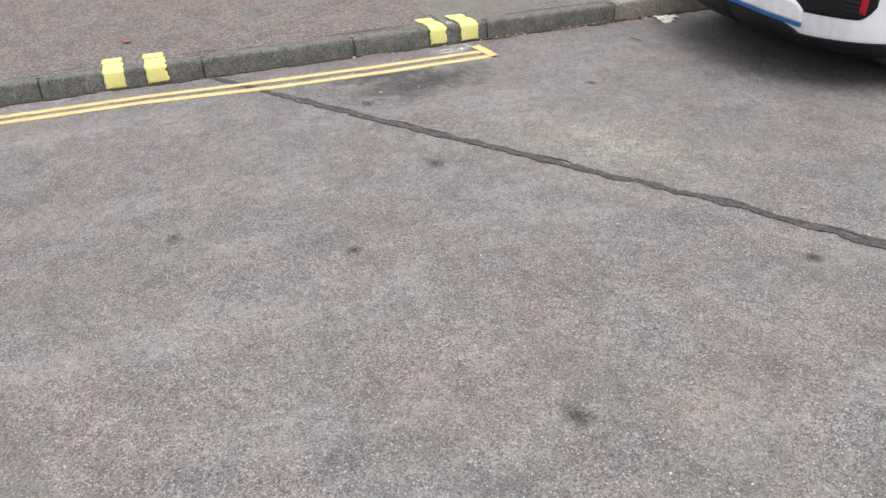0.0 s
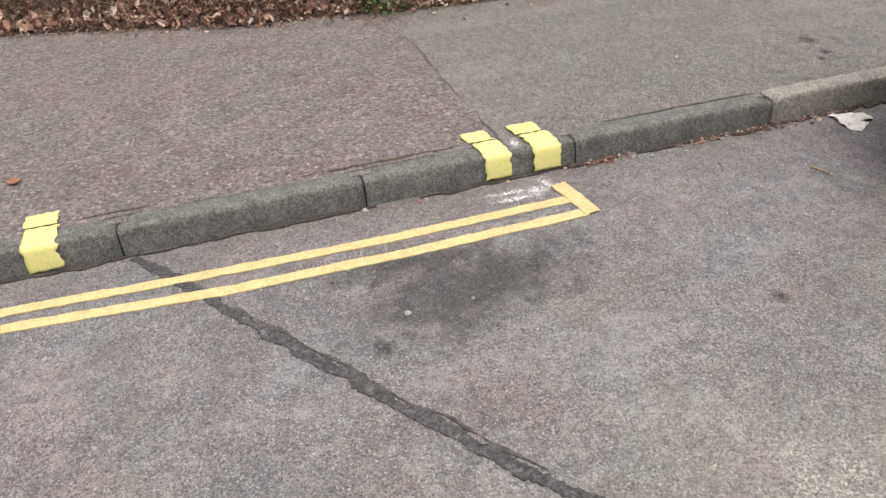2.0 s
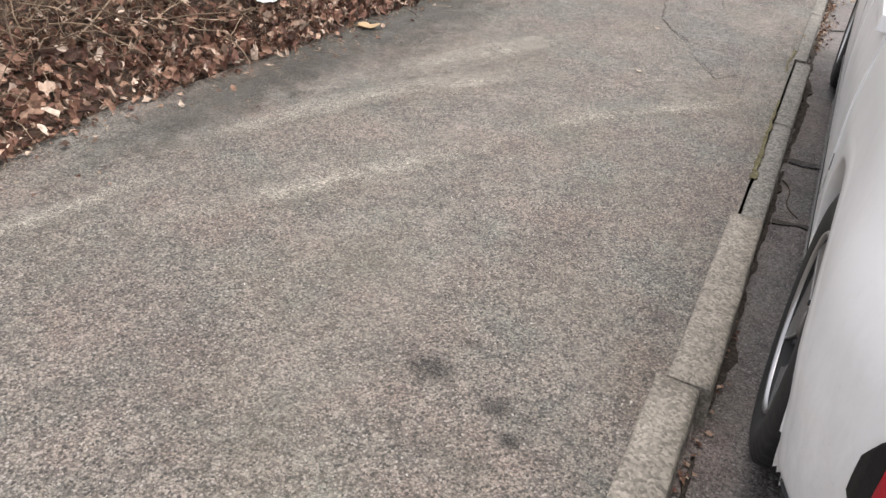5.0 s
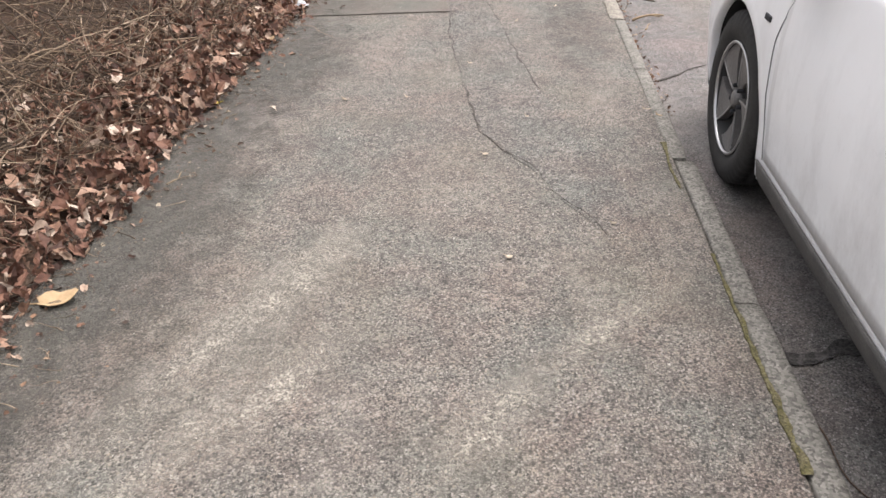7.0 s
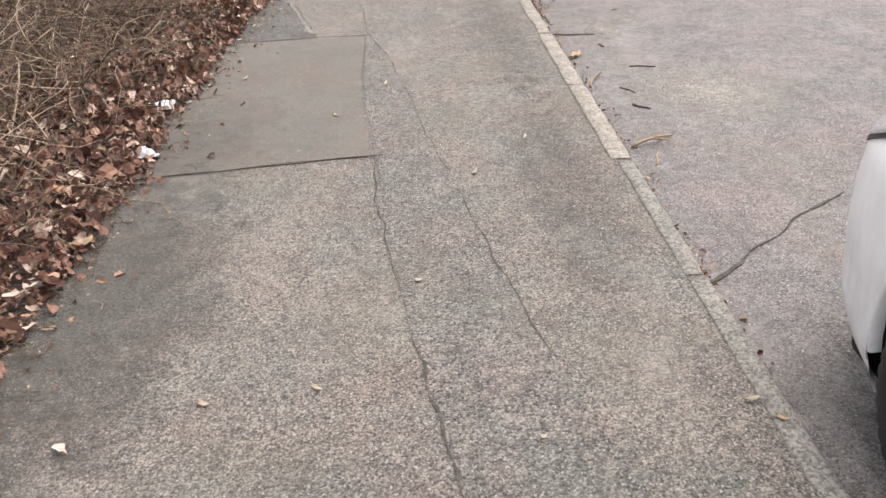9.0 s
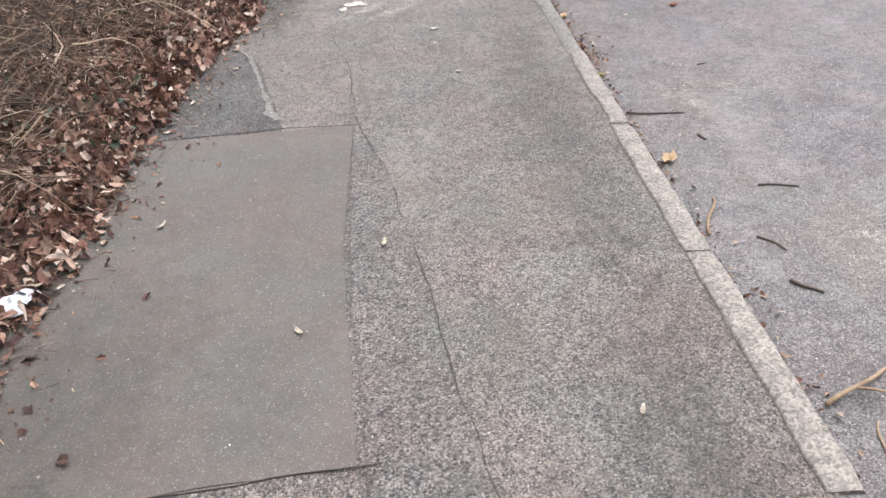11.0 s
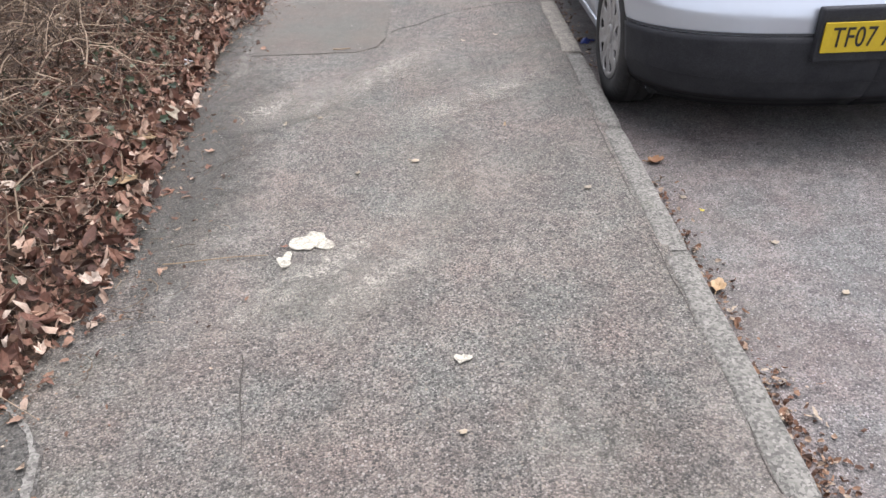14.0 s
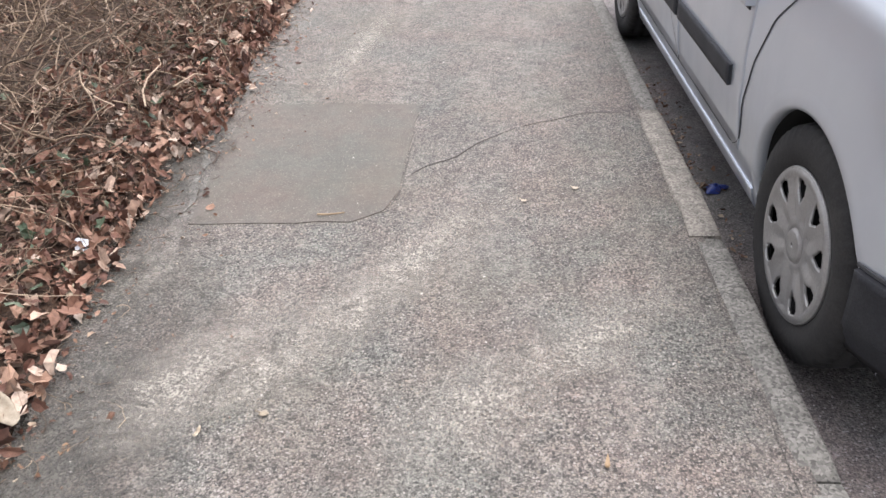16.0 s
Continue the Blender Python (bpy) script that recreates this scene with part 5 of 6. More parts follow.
for hand in (-1, 1):
    car_part(silver_car, "rear_bumper", shell_patch(V, 0.0, vy(11.50, 0.4), lambda u: 0.215 + 0.02 * u ** 3, lambda u: 0.488 - 0.02 * u ** 2, 0.016, 44, 12, hand, 0.02), GREY_PLASTIC, "dark grey plastic rear bumper")
    car_part(silver_car, "bumper_skirt", shell_patch(V, 0.0, vy(11.50, 0.4), 0.155, 0.217, 0.012, 44, 5, hand, 0.014), BLACK_PLASTIC, "black underside of the rear bumper")
    car_part(silver_car, "bumper_crease", shell_line(V, [(0.0, 0.31), (0.4, 0.31), (0.8, 0.32)], 0.008, 0.017, hand), GREY_PLASTIC)
    car_part(silver_car, "bumper_gap", shell_line(V, [(0.0, 0.494), (0.35, 0.492), (0.7, 0.484), (vy(11.50, 0.47), 0.474)], 0.008, 0.006, hand), SEAM)
    car_part(silver_car, "tail_light", shell_patch(V, 0.5, vy(11.46, 0.8), lambda u: 0.775 + 0.03 * u - 0.0 * math.sin(u * 3.1), lambda u: 0.98 - 0.10 * u ** 2, 0.010, 24, 10, hand, 0.014), RED_LENS, "red tail light lens")
    car_part(silver_car, "tailgate_gap", shell_line(V, [(0.5, 0.80), (0.5, 0.73), (0.46, 0.69), (0.40, 0.675), (0.0, 0.67)], 0.0035, 0.0034, hand), SEAM)
    car_part(silver_car, "rear_window", shell_patch(V, 0.0, 0.7, 1.06, 1.40, 0.003, 16, 8, hand), SMOKE_GLASS)
    car_part(silver_car, "windscreen", shell_patch(V, 2.3, 3.0, 1.03, 1.40, 0.003, 16, 8, hand), SMOKE_GLASS)
    car_part(silver_car, "headlight", shell_patch(V, 2.4, 2.75, 0.58, 0.70, 0.006, 16, 8, hand), CLEAR_LENS)
car_part(silver_car, "plate_recess", box(0.64, 1.19, 11.085, 11.125, SZ + 0.40, SZ + 0.6, 0.008), GREY_PLASTIC)
plate2 = car_part(silver_car, "number_plate", box(0.655, 1.175, 11.074, 11.083, SZ + 0.44, SZ + 0.551, 0.002), PLATE_YELLOW, "yellow rear number plate with dark characters")
chars2 = char_bars(plate2, "TF07 A", 0.685, 11.0725, SZ + 0.462, 0.105, (1.03, 1.09))
for c, car in ((chars, white_car), (chars2, silver_car)):
    for o in c.parent.children:
        o.matrix_parent_inverse = Matrix.Identity(4)


# ---- bank, leaf litter and undergrowth ----
def bank_mesh():
    ys = np.arange(-20, 40, 0.12)
    ds = [-0.04, 0.0, 0.06, 0.14, 0.25, 0.4, 0.6, 0.85, 1.1, 1.4, 1.8, 2.2, 3.0, 4.5, 7.0, 9.0, 12.0]
    verts = []
    for y in ys:
        e = edge_x(y) + 0.05 * noise.noise(Vector((1, y * 1.7, 0))) + 0.03 * noise.noise(Vector((7, y * 6, 0)))
        for d in ds:
            verts.append((e - d, y, bank_z(e - d, y) if d > 0 else 0.004 - (d < 0) * 0.03))
    f = grid_faces(len(ys), len(ds))
    return mesh_from("bank", verts, f, SOIL, True)


bank = new("bank", bank_mesh())
tagged(bank, "dark leafy soil bank beside the pavement", "bank", kind="structure")
rng = np.random.default_rng(7)


def litter(name, count, place, size, mat, label, category, lift=(0.0, 0.03), tilt=0.7, spikes=9, seed=1, pointed=0.0):
    """Curled leaves, each a ragged cupped fan, as one mass."""
    g = np.random.default_rng(seed)
    verts = np.zeros((count, spikes + 1, 3))
    for i in range(count):
        x, y, z = place(g)
        s = size(g)
        ang = np.linspace(0, 2 * math.pi, spikes, endpoint=False) + g.uniform(-0.15, 0.15, spikes)
        long = g.uniform(0.36, 0.8)
        rad = s * g.uniform(0.62, 1.08, spikes)
        if pointed:
            rad *= 1 - pointed * (np.arange(spikes) % 2)
        u, v = np.cos(ang) * rad, np.sin(ang) * rad * long
        fold, curl = g.uniform(0.1, 0.9), g.uniform(-1.2, 1.2)
        w = fold * np.abs(v) + curl * u * u / max(s, 1e-3) * 0.5 + g.uniform(-0.1, 0.1, spikes) * s
        P = np.stack([u, v, w], -1)
        P = np.vstack([P, [[0, 0, 0]]])
        q = Euler((g.normal(0, tilt), g.normal(0, tilt), g.uniform(0, 6.28))).to_matrix()
        P = P @ np.array(q).T
        low = P[:, 2].min()
        verts[i] = P + (x, y, z - low * 0.7 + g.uniform(*lift))
    base = (np.arange(count) * (spikes + 1))[:, None, None]
    k = np.arange(spikes)
    tri = np.stack([k, (k + 1) % spikes, np.full(spikes, spikes)], -1)[None] + base
    me = mesh_from(name, verts.reshape(-1, 3).tolist(), tri.reshape(-1, 3).tolist(), mat)
    return tagged(new(name, me), label, category, kind="stuff")


def bank_place(d_far, power=1.0, y0=-3.2, y1=17.0):
    def f(g):
        y = g.uniform(y0, y1)
        d = d_far * g.uniform(0, 1) ** power - 0.025 - 0.06 * g.uniform(0, 1) ** 3
        x = edge_x(y) - d + 0.06 * noise.noise(Vector((1, y * 1.7, 0)))
        return x, y, max(bank_z(x, y), 0.005)
    return f


litter("leaf_litter", 22000, bank_place(0.75, 1.0, -2.6, 15.8), lambda g: g.uniform(0.01, 0.03), LITTER, "deep layer of brown dead leaves", "leaf litter", seed=1, pointed=0.22)
litter("leaf_litter", 11000, bank_place(2.6, 1.0, -2.6, 16.5), lambda g: g.uniform(0.012, 0.032), LITTER, "deep layer of brown dead leaves", "leaf litter", (0.0, 0.06), 0.9, seed=2, pointed=0.3)
litter("leaf_litter", 3600, bank_place(0.5, 1.1), lambda g: g.uniform(0.026, 0.048), LITTER, "larger curled dead leaves on the bank", "leaf litter", (0.01, 0.05), 0.8, 12, seed=3, pointed=0.2)
litter("leaf_crumbs", 5000, lambda g: (lambda y: (edge_x(y) + g.exponential(0.085), y, 0.006))(g.uniform(-3, 16)), lambda g: 0.0025 + g.exponential(0.003), GUTTER, "leaf crumbs strewn along the pavement's edge", "leaf litter", (0, 0.004), 0.25, 6, seed=4)
litter("leaf_litter", 700, lambda g: (lambda y: (edge_x(y) + g.exponential(0.07), y, 0.006))(g.uniform(-3, 16)), lambda g: g.uniform(0.008, 0.026), LITTER, "curled dead leaves spilled onto the pavement", "leaf litter", (0, 0.004), 0.35, 10, seed=14, pointed=0.2)
litter("ivy_leaves", 260, lambda g: (lambda y, d: (edge_x(y) - d, y, bank_z(edge_x(y) - d, y)))(g.choice([10.8, 11.5, 12.2, 13.4, 8.8, 14.6]) + g.normal(0, 0.28), abs(g.normal(0.3, 0.22))), lambda g: g.uniform(0.016, 0.034), IVY, "dusty green ivy among dead leaves", "ivy", (0.03, 0.10), 0.6, 10, seed=5, pointed=0.3)


def gutter_place(spans):
    def f(g):
        a, b, wide = spans[g.integers(len(spans))]
        x = 0.012 + abs(g.normal(0, wide))
        return x, g.uniform(a, b), road_z(x) + 0.002
    return f


litter("gutter_leaves", 330, gutter_place([(0.25, 0.55, 0.025), (0.75, 1.2, 0.025), (1.1, 1.5, 0.035), (1.2, 2.6, 0.018)]), lambda g: g.uniform(0.005, 0.016), LITTER, "matted reddish leaf scraps lying in the gutter", "leaf litter", (0, 0.008), 0.3, 8, seed=16, pointed=0.3)
litter("gutter_leaves", 1900, gutter_place([(5.4, 6.6, 0.03), (6.6, 8.2, 0.05), (8.2, 9.0, 0.035), (9.0, 10.0, 0.05), (10.0, 11.0, 0.05), (9.4, 9.9, 0.06), (12.2, 14.0, 0.06)]), lambda g: g.uniform(0.004, 0.016), GUTTER, "brown leaf scraps lying in the gutter", "leaf litter", (0, 0.012), 0.4, 7, seed=6)
litter("road_grit", 2600, lambda g: (lambda x: (x, g.uniform(-3.5, 3.0), road_z(x) + 0.001))(g.uniform(0.02, 4.5)), lambda g: g.uniform(0.0015, 0.0055), GRIT, "loose pale grit on the asphalt", "grit", (0, 0.001), 0.3, 5, seed=8)
litter("road_grit", 1500, lambda g: (lambda x: (x, g.uniform(5.5, 11.5), road_z(x) + 0.001))(abs(g.normal(0, 0.7)) + 0.02), lambda g: g.uniform(0.0015, 0.006), GRIT, "loose pale grit on the asphalt", "grit", (0, 0.001), 0.3, 5, seed=9)
litter("pavement_grit", 3200, lambda g: (g.uniform(-2.0, -0.1), g.uniform(-2.5, 15), 0.008), lambda g: g.uniform(0.0015, 0.0055), GRIT, "small pale crumbs on the pavement", "grit", (0, 0.001), 0.3, 5, seed=10)


def stem_mass(name, count, root_of, length, thick, mat, label, seed, flat=0.5, arch=0.5, category="undergrowth"):
    """Thin bent stems, each its own crooked tube."""
    g = np.random.default_rng(seed)
    V, F = [], []
    for _ in range(count):
        p = np.array(root_of(g), float)
        a = g.uniform(0, 6.28)
        d = np.array([math.cos(a), math.sin(a), g.normal(arch, 0.4)])
        d /= np.linalg.norm(d)
        L, r0 = length(g), thick(g)
        n = 7
        start = len(V)
        for i in range(n):
            r = r0 * (1 - 0.75 * i / (n - 1))
            side = np.cross(d, [0.1, 0.2, 1.0])
            side /= np.linalg.norm(side) + 1e-9
            up = np.cross(side, d)
            for k in range(3):
                c, s = math.cos(2.094 * k), math.sin(2.094 * k)
                V.append(tuple(p + r * (c * side + s * up)))
            p = p + d * L / (n - 1)
            ground_here = bank_z(p[0], p[1]) + 0.012
            if p[2] < ground_here:
                p[2] = ground_here
                d[2] = abs(d[2]) * 0.4
            d = d + g.normal(0, 0.28, 3) + np.array([0, 0, -0.22 * flat])
            if p[0] > edge_x(p[1]) - 0.12:
                d[0] -= 0.5
            d /= np.linalg.norm(d)
        for i in range(n - 1):
            for k in range(3):
                q = (k + 1) % 3
                F.append((start + i * 3 + k, start + i * 3 + q, start + i * 3 + 3 + q, start + i * 3 + 3 + k))
    me = mesh_from(name, V, F, mat, True)
    return tagged(new(name, me), label, category, kind="stuff")


def bank_root(d0, d1, up=0.1, y0=-2.8, y1=18):
    def f(g):
        y = g.uniform(y0, y1)
        x = edge_x(y) - g.uniform(d0, d1)
        return x, y, bank_z(x, y) + abs(g.normal(0, up))
    return f


stem_mass("bramble_stems", 13000, bank_root(0.34, 2.7, 0.13), lambda g: g.uniform(0.15, 0.65), lambda g: g.uniform(0.0015, 0.0048), STEMS, "tangle of dead grey-brown bramble stems", 21)
stem_mass("bramble_stems", 5500, bank_root(0.13, 1.3, 0.05), lambda g: g.uniform(0.1, 0.4), lambda g: g.uniform(0.001, 0.0028), STEMS, "tangle of dead grey-brown bramble stems", 22)
stem_mass("dry_stalks", 1500, bank_root(0.2, 2.2, 0.1), lambda g: g.uniform(0.25, 0.8), lambda g: g.uniform(0.003, 0.0062), STEMS, "longer thick dry stalks lying over the bank", 23, 0.4, 0.25)
stem_mass("fallen_twigs", 900, lambda g: (lambda y: (edge_x(y) + g.normal(0.02, 0.1), y, 0.01))(g.uniform(-2.5, 16)), lambda g: g.uniform(0.03, 0.14), lambda g: g.uniform(0.0008, 0.0022), STEMS, "small twigs along the pavement's edge", 24, 1.0, 0.0)


def weed_clump(x, y):
    g = np.random.default_rng(31)
    t = thing("weed", (x, y, bank_z(x, y)), "bright green feathery weed at the pavement's edge", "weed")
    V, F = [], []
    for _ in range(700):
        a, r = g.uniform(0, 6.28), abs(g.normal(0, 0.09))
        px, py, pz = r * math.cos(a), r * 1.2 * math.sin(a), g.uniform(0.0, 0.26) * (1 - r * 3)
        s, b, tilt = g.uniform(0.014, 0.034), g.uniform(0, 6.28), g.uniform(-0.6, 0.9)
        d = Vector((math.cos(b), math.sin(b), tilt)).normalized() * s
        w = Vector((-math.sin(b), math.cos(b), 0.2)) * s * 0.3
        k = len(V)
        V += [(px, py, pz), (px + d.x / 2 + w.x, py + d.y / 2 + w.y, pz + d.z / 2), (px + d.x, py + d.y, pz + d.z), (px + d.x / 2 - w.x, py + d.y / 2 - w.y, pz + d.z / 2)]
        F.append((k, k + 1, k + 2, k + 3))
    part("leaves", mesh_from("leaves", V, F, WEED), WEED, t)
    V, F = [], []
    for _ in range(14):
        a = g.uniform(0, 6.28)
        bx, by = 0.06 * math.cos(a), 0.06 * math.sin(a)
        k = len(V)
        V += [(0, 0, -0.02), (0.004, 0, -0.02), (bx + 0.003, by, 0.17), (bx, by, 0.17)]
        F.append((k, k + 1, k + 2, k + 3))
    part("stalks", mesh_from("stalks", V, F, WEED), WEED, t)
    return t


weed_clump(-2.2, -0.05)


def twig(name, x0, y0, x1, y1, r, mat, label, z=0.0, bend=0.08, side=None, arch=0.0, seed=0):
    """One crooked stick lying on the ground, with a stub where a side shoot broke off."""
    g = np.random.default_rng(seed)
    n = 9
    V, F = [], []
    L = math.hypot(x1 - x0, y1 - y0)
    ux, uy = (x1 - x0) / L, (y1 - y0) / L

    def tube(pts, radii):
        k0 = len(V)
        for i, p in enumerate(pts):
            a, b = Vector(pts[max(0, i - 1)]), Vector(pts[min(len(pts) - 1, i + 1)])
            d = (b - a).normalized()
            s = d.cross(Vector((0, 0, 1))).normalized()
            u = s.cross(d)
            for k in range(6):
                c = Vector(p) + radii[i] * (math.cos(k * math.pi / 3) * s + math.sin(k * math.pi / 3) * u)
                V.append(tuple(c))
        for i in range(len(pts) - 1):
            for k in range(6):
                q = (k + 1) % 6
                F.append((k0 + i * 6 + k, k0 + i * 6 + q, k0 + i * 6 + 6 + q, k0 + i * 6 + 6 + k))
        F.append(tuple(k0 + k for k in reversed(range(6))))
        F.append(tuple(k0 + (len(pts) - 1) * 6 + k for k in range(6)))

    ph = g.uniform(0, 6.28)
    line = []
    for i in range(n):
        f = i / (n - 1)
        w = bend * L * (math.sin(f * 5 + ph) - math.sin(ph) * (1 - f) - math.sin(5 + ph) * f) * 0.6
        line.append((ux * L * f - uy * w, uy * L * f + ux * w, r * (1 - 0.35 * f) + arch * math.sin(f * 3.14)))
    tube(line, [r * (1 - 0.4 * i / (n - 1)) for i in range(n)])
    if side:
        i, ang, sl = side
        b = line[i]
        ca, sa = math.cos(ang), math.sin(ang)
        dx, dy = ux * ca - uy * sa, ux * sa + uy * ca
        tube([b, (b[0] + dx * sl * 0.5, b[1] + dy * sl * 0.5, b[2] + 0.006), (b[0] + dx * sl, b[1] + dy * sl, b[2] + 0.004)], [r * 0.6, r * 0.5, r * 0.35])
    ob = new(name, mesh_from(name, V, F, mat, True))
    ob.location = (x0, y0, z)
    return tagged(ob, label, "twig", "fallen twigs")


def rd(x):
    return road_z(x) + 0.001


twig("twig", 0.08, 8.80, 0.33, 8.755, 0.005, TWIG_DARK, "dark forked twig lying on the road", rd(0.25), 0.05, (6, 0.6, 0.04), seed=1)
twig("twig", 0.10, 6.99, 0.31, 7.10, 0.0075, TWIG_PALE, "thick pale broken stick by the kerb", rd(0.2) , 0.06, (3, -0.9, 0.09), 0.02, seed=2)
twig("twig", 0.09, 7.78, 0.19, 8.02, 0.006, TWIG_PALE, "pale dry stick leaning by the kerb", rd(0.14), 0.08, None, 0.015, seed=3)
twig("twig", 0.38, 8.08, 0.52, 8.05, 0.0045, TWIG_DARK, "short dark twig on the road", rd(0.45), 0.06, None, seed=4)
twig("twig", 0.24, 7.75, 0.30, 7.66, 0.004, TWIG_DARK, "short dark twig on the road", rd(0.27), 0.1, None, seed=5)
twig("twig", 0.24, 7.50, 0.31, 7.43, 0.006, TWIG_DARK, "short thick dark twig on the road", rd(0.28), 0.1, None, seed=6)
twig("twig", 0.15, 6.8, 0.2, 6.93, 0.004, TWIG_PALE, "thin pale twig by the kerb", rd(0.17), 0.1, None, seed=7)
twig("twig", 0.58, 9.31, 0.63, 9.33, 0.004, TWIG_DARK, "short dark twig on the road", rd(0.6), 0.1, None, seed=8)
twig("twig", 0.41, 1.13, 0.5, 1.16, 0.004, TWIG_PALE, "pale dry twig on the road", rd(0.45), 0.05, None, seed=9)
twig("twig", 0.24, 0.83, 0.31, 0.80, 0.003, TWIG_DARK, "small dark twig on the road", rd(0.27), 0.06, None, seed=10)
twig("twig", 0.05, 3.6, 0.13, 3.32, 0.003, TWIG_DARK, "thin curved dark twig in the gutter", rd(0.09), 0.15, None, seed=11)
twig("twig", 0.31, 8.53, 0.33, 8.48, 0.006, TWIG_DARK, "short thick dark twig on the road", rd(0.32), 0.05, None, seed=12)
twig("twig", -1.93, 4.55, -1.86, 4.63, 0.004, TWIG_PALE, "pale broken twig on the pavement", 0.004, 0.1, (4, 0.8, 0.05), seed=13)
twig("twig", -1.9, 5.1, -1.87, 5.22, 0.003, TWIG_PALE, "thin bent pale twig on the pavement", 0.004, 0.2, None, seed=14)
twig("twig", -1.62, 10.33, -1.3, 10.36, 0.0018, TWIG_PALE, "thin pale straw on the pavement", 0.009, 0.03, None, seed=15)
twig("twig", -1.68, 10.95, -1.5, 11.1, 0.002, TWIG_DARK, "thin dark twig on the pavement", 0.005, 0.1, (4, 0.7, 0.05), seed=16)
twig("twig", -1.83, 12.85, -1.76, 12.72, 0.004, TWIG_DARK, "dark crooked twig at the patch's corner", 0.008, 0.2, None, seed=17)
twig("twig", -1.29, 12.33, -1.2, 12.34, 0.0035, TWIG_PALE, "short pale twig on the repair patch", 0.0075, 0.05, None, seed=18)
twig("twig", -2.28, 0.15, -2.06, 0.18, 0.004, TWIG_PALE, "long pale stalk leaning out of the bank", 0.02, 0.03, None, 0.05, seed=19)


def leaf(x, y, size, mat, label, z=0.0, turn=0.0, curl=0.5, lobes=5, seed=0, long=1.0, tilt=(0.0, 0.0), name="leaf", group="fallen leaves", category="leaf"):
    """A dry lobed leaf with a folded midrib and a stalk."""
    g = np.random.default_rng(seed)
    curl *= 0.4 if size < 0.031 else 1.0
    size *= 0.62 if size < 0.031 else 0.92
    n = lobes * 6
    V, F = [(0, 0, 0)], []
    rings = 3
    for k in range(1, rings + 1):
        f = k / rings
        for i in range(n):
            a = 2 * math.pi * i / n
            lobe = 0.74 + (0.1 + 0.03 * (seed % 4)) * math.cos(a * lobes) + 0.09 * math.sin(a * (lobes * 2 + 1) + seed) + 0.06 * math.sin(a * 11 + 2 * seed)
            r = size * (0.5 + 0.5 * lobe * (0.9 + 0.25 * math.cos(a))) * f * (1 + g.uniform(-0.05, 0.05))
            u, v = r * math.cos(a) * long, r * math.sin(a) * (0.5 if long > 1.25 else 0.8)
            w = curl * (abs(v) * 0.55 + 0.5 * u * u / size) + 0.06 * size * math.sin(a * lobes + 1) * f
            V.append((u, v, w))
    for i in range(n):
        q = (i + 1) % n
        F.append((0, 1 + i, 1 + q))
        for k in range(rings - 1):
            F.append((1 + k * n + i, 1 + (k + 1) * n + i, 1 + (k + 1) * n + q, 1 + k * n + q))
    s = len(V)
    h = size * 0.02
    V += [(-size * 0.5, -h, 0.003), (-size * 0.5, h, 0.003), (-size * 1.35, h, 0.01), (-size * 1.35, -h, 0.01), (-size * 0.5, 0, 0.003 + 2 * h), (-size * 1.35, 0, 0.01 + 2 * h)]
    F += [(s, s + 1, s + 2, s + 3), (s + 1, s + 4, s + 5, s + 2), (s + 4, s, s + 3, s + 5)]
    ob = new(name, mesh_from(name, V, F, mat, True))
    mod = ob.modifiers.new("thickness", "SOLIDIFY")
    mod.thickness = 0.0012
    ob.matrix_world = Matrix.LocRotScale((x, y, z + 0.0015), Euler((tilt[0], tilt[1], radians(turn))), None)
    return tagged(ob, label, category, group)


DRY, BIG = "small dry curled leaf on the pavement", "large tan plane leaf lying at the pavement's edge"
leaf(-1.975, 3.83, 0.062, LEAF_TAN, "large orange-tan leaf on the bare pavement", 0.006, 20, 0.7, 3, 1, 1.15)
leaf(-2.2, 4.3, 0.055, LEAF_ORANGE, BIG, bank_z(-2.2, 4.3) + 0.02, 80, 0.5, 3, 2)
leaf(-2.06, 5.24, 0.05, LEAF_TAN, BIG, bank_z(-2.06, 5.24) + 0.015, 10, 0.4, 5, 3)
leaf(-2.0, 5.3, 0.035, LEAF_YELLOW, "small yellow-tan leaf on the litter", bank_z(-2.0, 5.3) + 0.012, 200, 0.4, 3, 4)
leaf(-2.2, 6.55, 0.05, LEAF_ORANGE, "curled orange leaf on the bank", bank_z(-2.2, 6.55) + 0.03, 120, 0.9, 3, 5, tilt=(0.5, 0.2))
leaf(-2.0, 6.2, 0.05, LEAF_TAN, BIG, bank_z(-2.0, 6.2) + 0.02, 40, 0.5, 5, 6)
leaf(-2.03, 7.62, 0.06, LEAF_PALE, "pale curled leaf at the pavement's edge", bank_z(-2.03, 7.62) + 0.015, 30, 0.6, 5, 7)
leaf(-2.1, 9.55, 0.05, LEAF_PALE, "pale leaf on the litter", bank_z(-2.1, 9.55) + 0.02, 150, 0.5, 5, 8)
leaf(-1.86, 11.4, 0.066, LEAF_PALE, "large pale tan leaf propped on the litter", bank_z(-1.86, 11.4) + 0.05, -35, 0.6, 3, 9, 1.3, (0.15, 0.3))
leaf(-1.95, 11.26, 0.07, LEAF_TAN, BIG, bank_z(-1.95, 11.26) + 0.02, -10, 0.4, 3, 10, 1.2)
leaf(-2.04, 11.18, 0.06, LEAF_ORANGE, BIG, bank_z(-2.04, 11.18) + 0.02, 60, 0.5, 5, 11)
leaf(-1.9, 10.85, 0.055, LEAF_TAN, "tan leaf on the leaf litter", bank_z(-1.9, 10.85) + 0.015, 15, 0.6, 5, 12)
